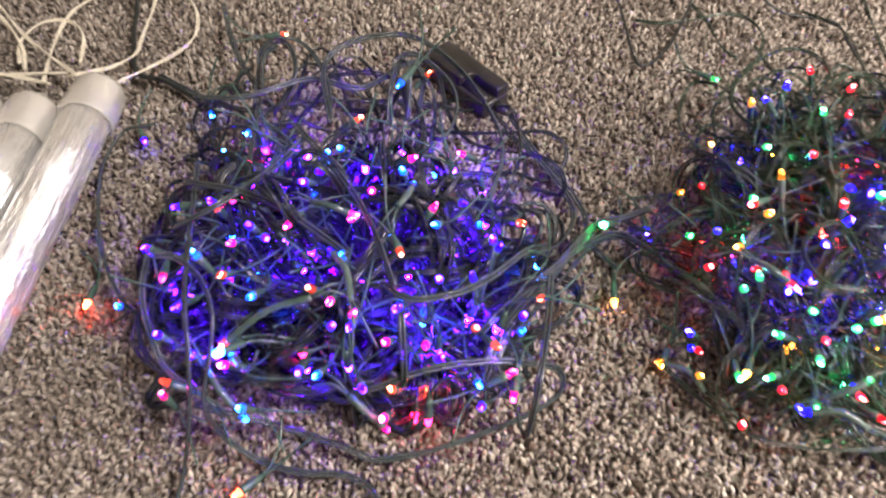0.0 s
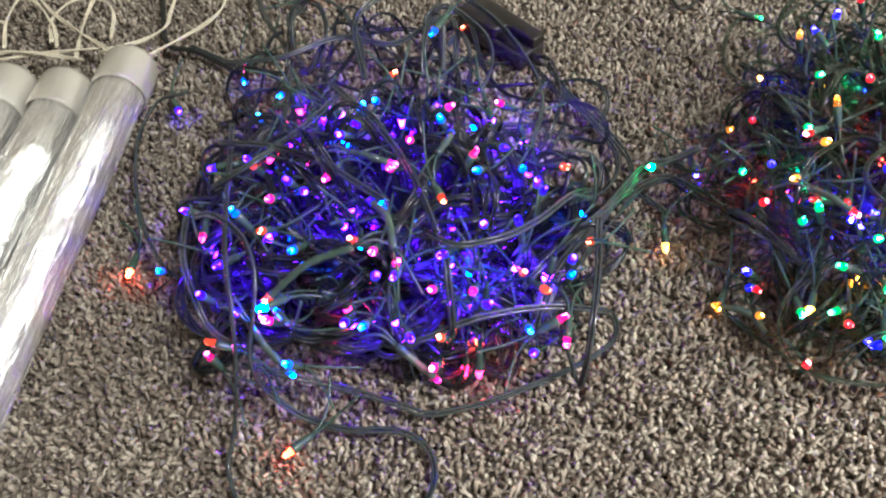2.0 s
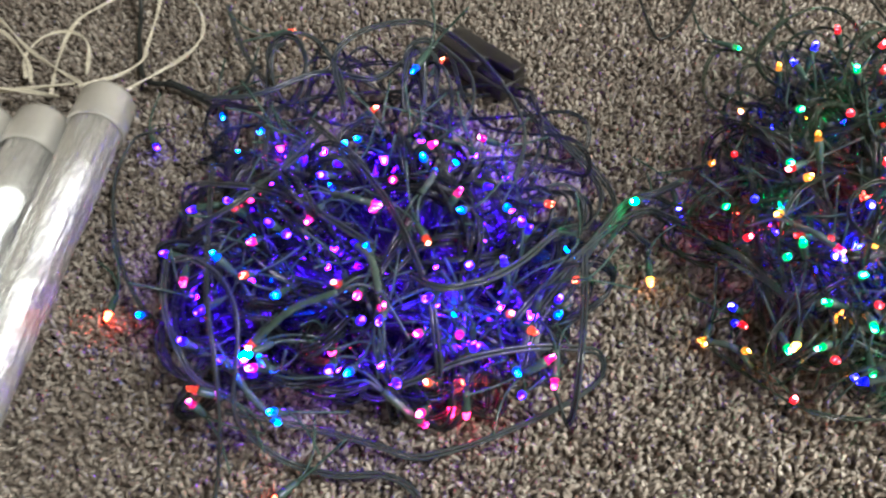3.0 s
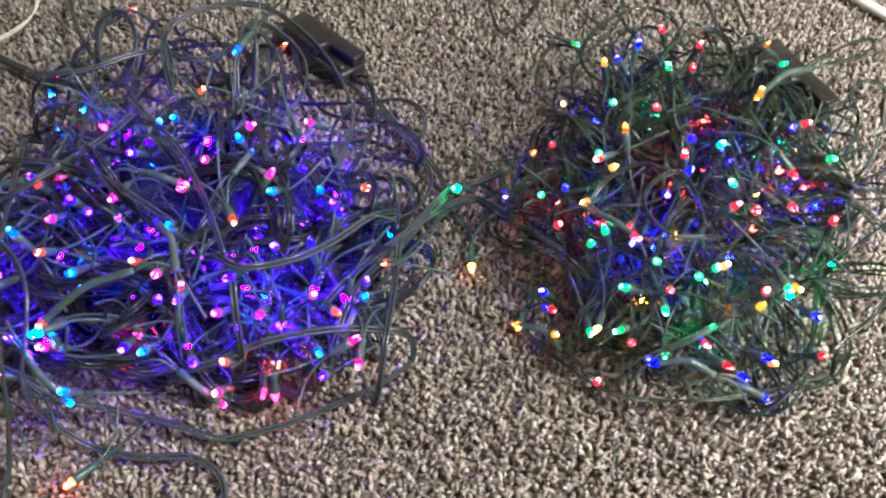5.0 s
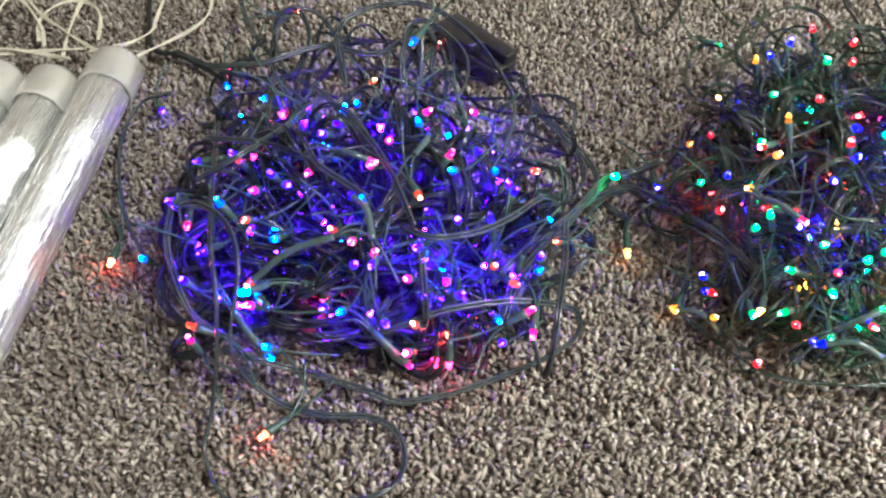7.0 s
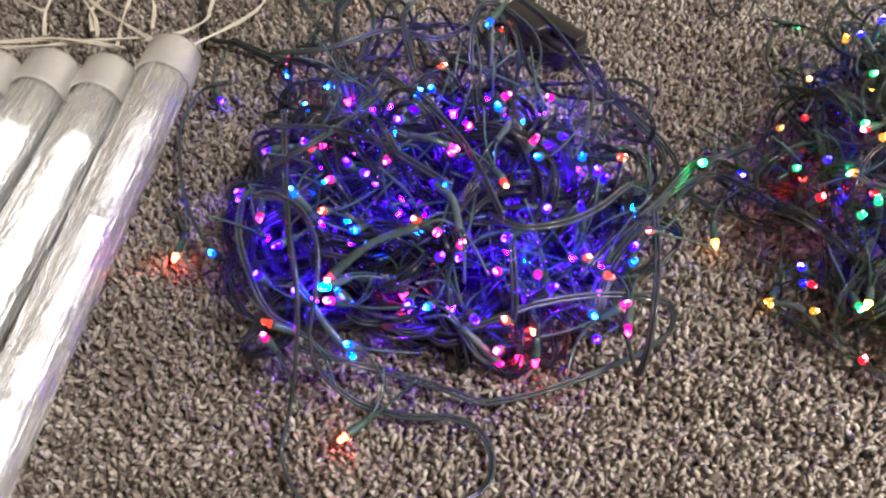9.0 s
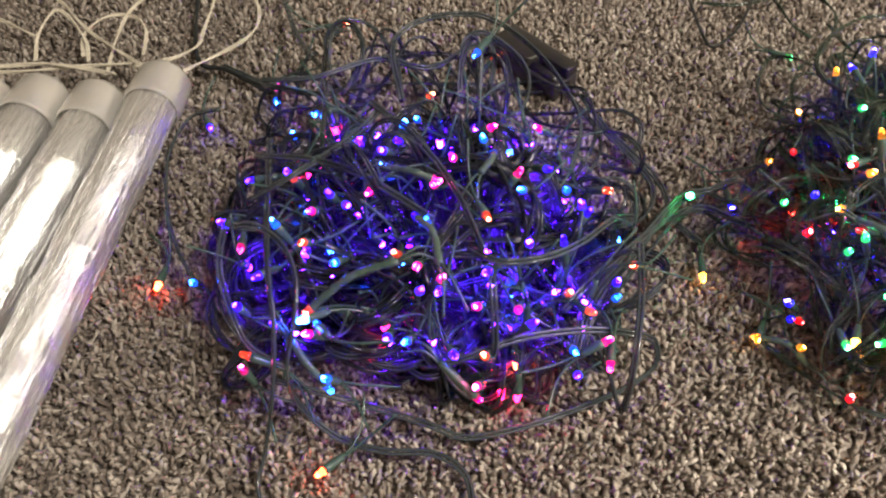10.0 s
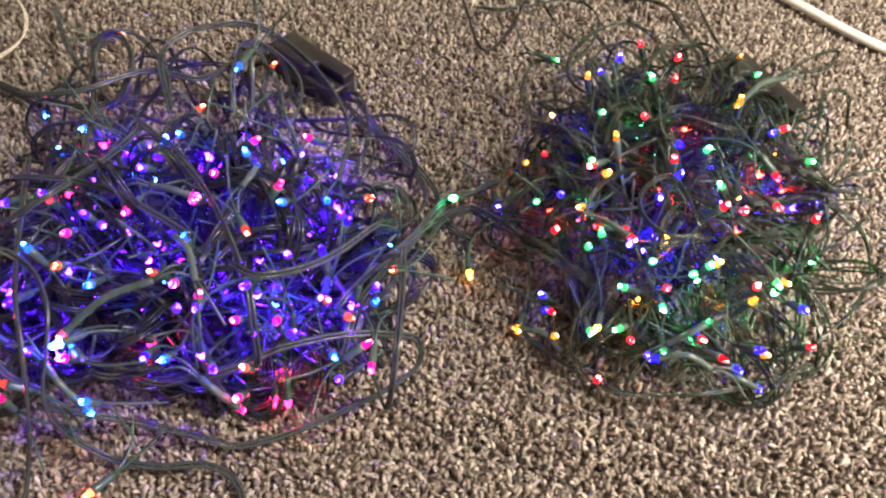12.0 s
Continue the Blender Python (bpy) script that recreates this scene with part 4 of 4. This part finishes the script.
tube_lead = thing("icicle_light_lead", (-0.22, 0.50, 0.0), "thin milky clear twin lead looped on carpet", "cable")
for line in (TUBE1, TUBE2, TUBE3, TUBE4, TUBE5, TUBE6, TUBE7, TUBE8):
    cable("wire", smooth_path(line) - np.array((-0.22, 0.50, 0.0)), 0.00072, M_CLEAR_WIRE, tube_lead, twin=0.00074, twist=9.0)


# ---------------------------------------------------------------- power strip and leads
STRIP_AT, STRIP_TURN = (0.028, 0.716, 0.0), 12.4
STRIP_POSE = pose(*STRIP_AT, 0, 0, STRIP_TURN)


def power_strip():
    root = thing("power_strip", STRIP_AT, "long cream-white plastic power strip lying on carpet", "power strip", "", STRIP_TURN)
    part("body", box_bm(0.504, 0.072, 0.0305, 0.005, (0, 0, 0.01525), 4), M_WHITE, root)
    part("cover", box_bm(0.490, 0.058, 0.0016, 0.0007, (0, 0, 0.0307), 2), M_WHITE, root)
    for k in range(7):
        x = -0.212 + 0.061 * k
        sock = part("socket", box_bm(0.046, 0.046, 0.0016, 0.0006, (x, 0.004, 0.0318)), M_WHITE, root, smooth=False)
        for dx, dy, sx, sy in ((0, 0.011, 0.004, 0.008), (-0.011, -0.008, 0.0065, 0.0035), (0.011, -0.008, 0.0065, 0.0035)):
            part("socket_slot", box_bm(sx, sy, 0.0006, 0, (x + dx, 0.004 + dy, 0.0329)), M_BLACK, sock, "", smooth=False)
    part("rocker_switch", box_bm(0.024, 0.016, 0.006, 0.0015, (0.222, 0.002, 0.0335)), M_WHITE, root)
    return root


strip = power_strip()


def plug(local_x, label):
    at = STRIP_POSE @ Vector((local_x, -0.008, 0.0325))
    root = thing("plug", tuple(at), label, "plug", "plugs in the strip", STRIP_TURN)
    part("plug_body", box_bm(0.053, 0.050, 0.016, 0.005, (0, 0, 0.008), 3), M_BLACK, root)
    part("plug_label", box_bm(0.030, 0.032, 0.001, 0.0004, (0, 0.001, 0.0165)), M_GREY_LABEL, root, "glossy grey rating label", smooth=False)
    return root


for plug_x in (-0.212, -0.151, -0.090):
    plug(plug_x, "black plastic plug with grey label in the white power strip")

def tag_point(u, v, lift=0.0):
    """A curled paper flag: u across (-0.5 to 0.5), v from its top edge down (0 to 1)."""
    width = 0.036 - 0.016 * v * v
    return Vector((u * width + 0.004 * v + 0.003 * math.sin(v * 5.0), 0.010 - 0.056 * v + 0.003 * math.sin(v * 7.0), 0.016 - 0.052 * v * v + 0.004 * math.sin(v * 6.0 + u * 3.0) + lift))


def paper_tag():
    at = STRIP_POSE @ Vector((-0.205, -0.012, 0.050))
    root = thing("rating_tag", tuple(at), "curled white paper tag with small print hanging over the power strip", "tag", "", STRIP_TURN - 8.0)
    rows, cols = 14, 6
    verts = [tag_point(c / cols - 0.5, r / rows, lift) for lift in (0.0, 0.0005) for r in range(rows + 1) for c in range(cols + 1)]
    n, w = (rows + 1) * (cols + 1), cols + 1
    faces = []
    for r in range(rows):
        for c in range(cols):
            a = r * w + c
            faces += [(a, a + 1, a + 1 + w, a + w), (n + a, n + a + w, n + a + 1 + w, n + a + 1)]
    for r in range(rows):
        for c in (0, cols):
            a = r * w + c
            faces.append((a, a + w, n + a + w, n + a))
    sheet = link_mesh("tag_sheet", verts, faces, M_PAPER, root)
    rng = np.random.RandomState(9)
    for r in range(12):
        v, end = 0.08 + r * 0.07, rng.uniform(0.2, 0.42)
        us = [-0.42 + (end + 0.42) * k / 4 for k in range(5)]
        bar = [tag_point(u, v + dv, 0.0009) for dv in (0.0, 0.022) for u in us]
        link_mesh("print_bar", bar, [(k, k + 5, k + 6, k + 1) for k in range(4)], M_INK, sheet)


paper_tag()


def lead(name, line, radius, mat, label, twin=0.0):
    root = thing(name, (line[0][0], line[0][1], 0.0), label, "cable")
    cable("cord", smooth_path(line) - np.array((line[0][0], line[0][1], 0.0)), radius, mat, root, twin=twin, twist=2.0, sides=8)
    return root


lead("power_lead", CORD, 0.0018, M_CORD, "thin black lead running from plug onto carpet")
lead("power_lead", CORD_R1, 0.0012, M_CORD, "thin dark green lead looped over the power strip edge")
lead("power_lead", CORD_R2, 0.0012, M_CORD, "thin dark green lead running over carpet to the tangle")
lead("mains_lead", WHITE_LEAD, 0.0042, M_WHITE_CORD, "thick white mains lead curving over carpet")


# ---------------------------------------------------------------- ceiling light body
light_root = thing("ceiling_light", (LAMP_AT[0], LAMP_AT[1], ROOM_H), "large round white ceiling light, switched on", "ceiling light")
lathe([(0.0, 0.0), (0.0, 0.34), (-0.06, 0.34), (-0.085, 0.33), (-0.085, 0.32), (-0.05, 0.31), (-0.05, 0.0)], 48, "light_body", M_WHITE, light_root, m=pose(0, 0, 0, 0, -90, 0))

# ---------------------------------------------------------------- body of the unseen lamp added beside the lights
lamp_root = thing("added_side_lamp", (SIDE_LAMP_AT[0], SIDE_LAMP_AT[1], 0.0), "unseen white lamp added to brighten the carpet at the right", "lamp")
lathe([(0.0, 0.0), (0.0, 0.075), (0.010, 0.075), (0.018, 0.062), (0.022, 0.010), (0.022, 0.0)], 32, "base", M_WHITE, lamp_root, m=pose(0, 0, 0, 0, -90, 0))
lathe([(0.020, 0.0), (0.020, 0.007), (0.485, 0.007), (0.485, 0.0)], 12, "stem", M_WHITE, lamp_root, m=pose(0, 0, 0, 0, -90, 0))
lathe([(0.470, 0.128), (0.640, 0.085), (0.642, 0.0), (0.638, 0.0), (0.637, 0.082), (0.470, 0.125), (0.470, 0.128)], 40, "shade", M_WHITE, lamp_root, m=pose(0, 0, 0, 0, -90, 0))
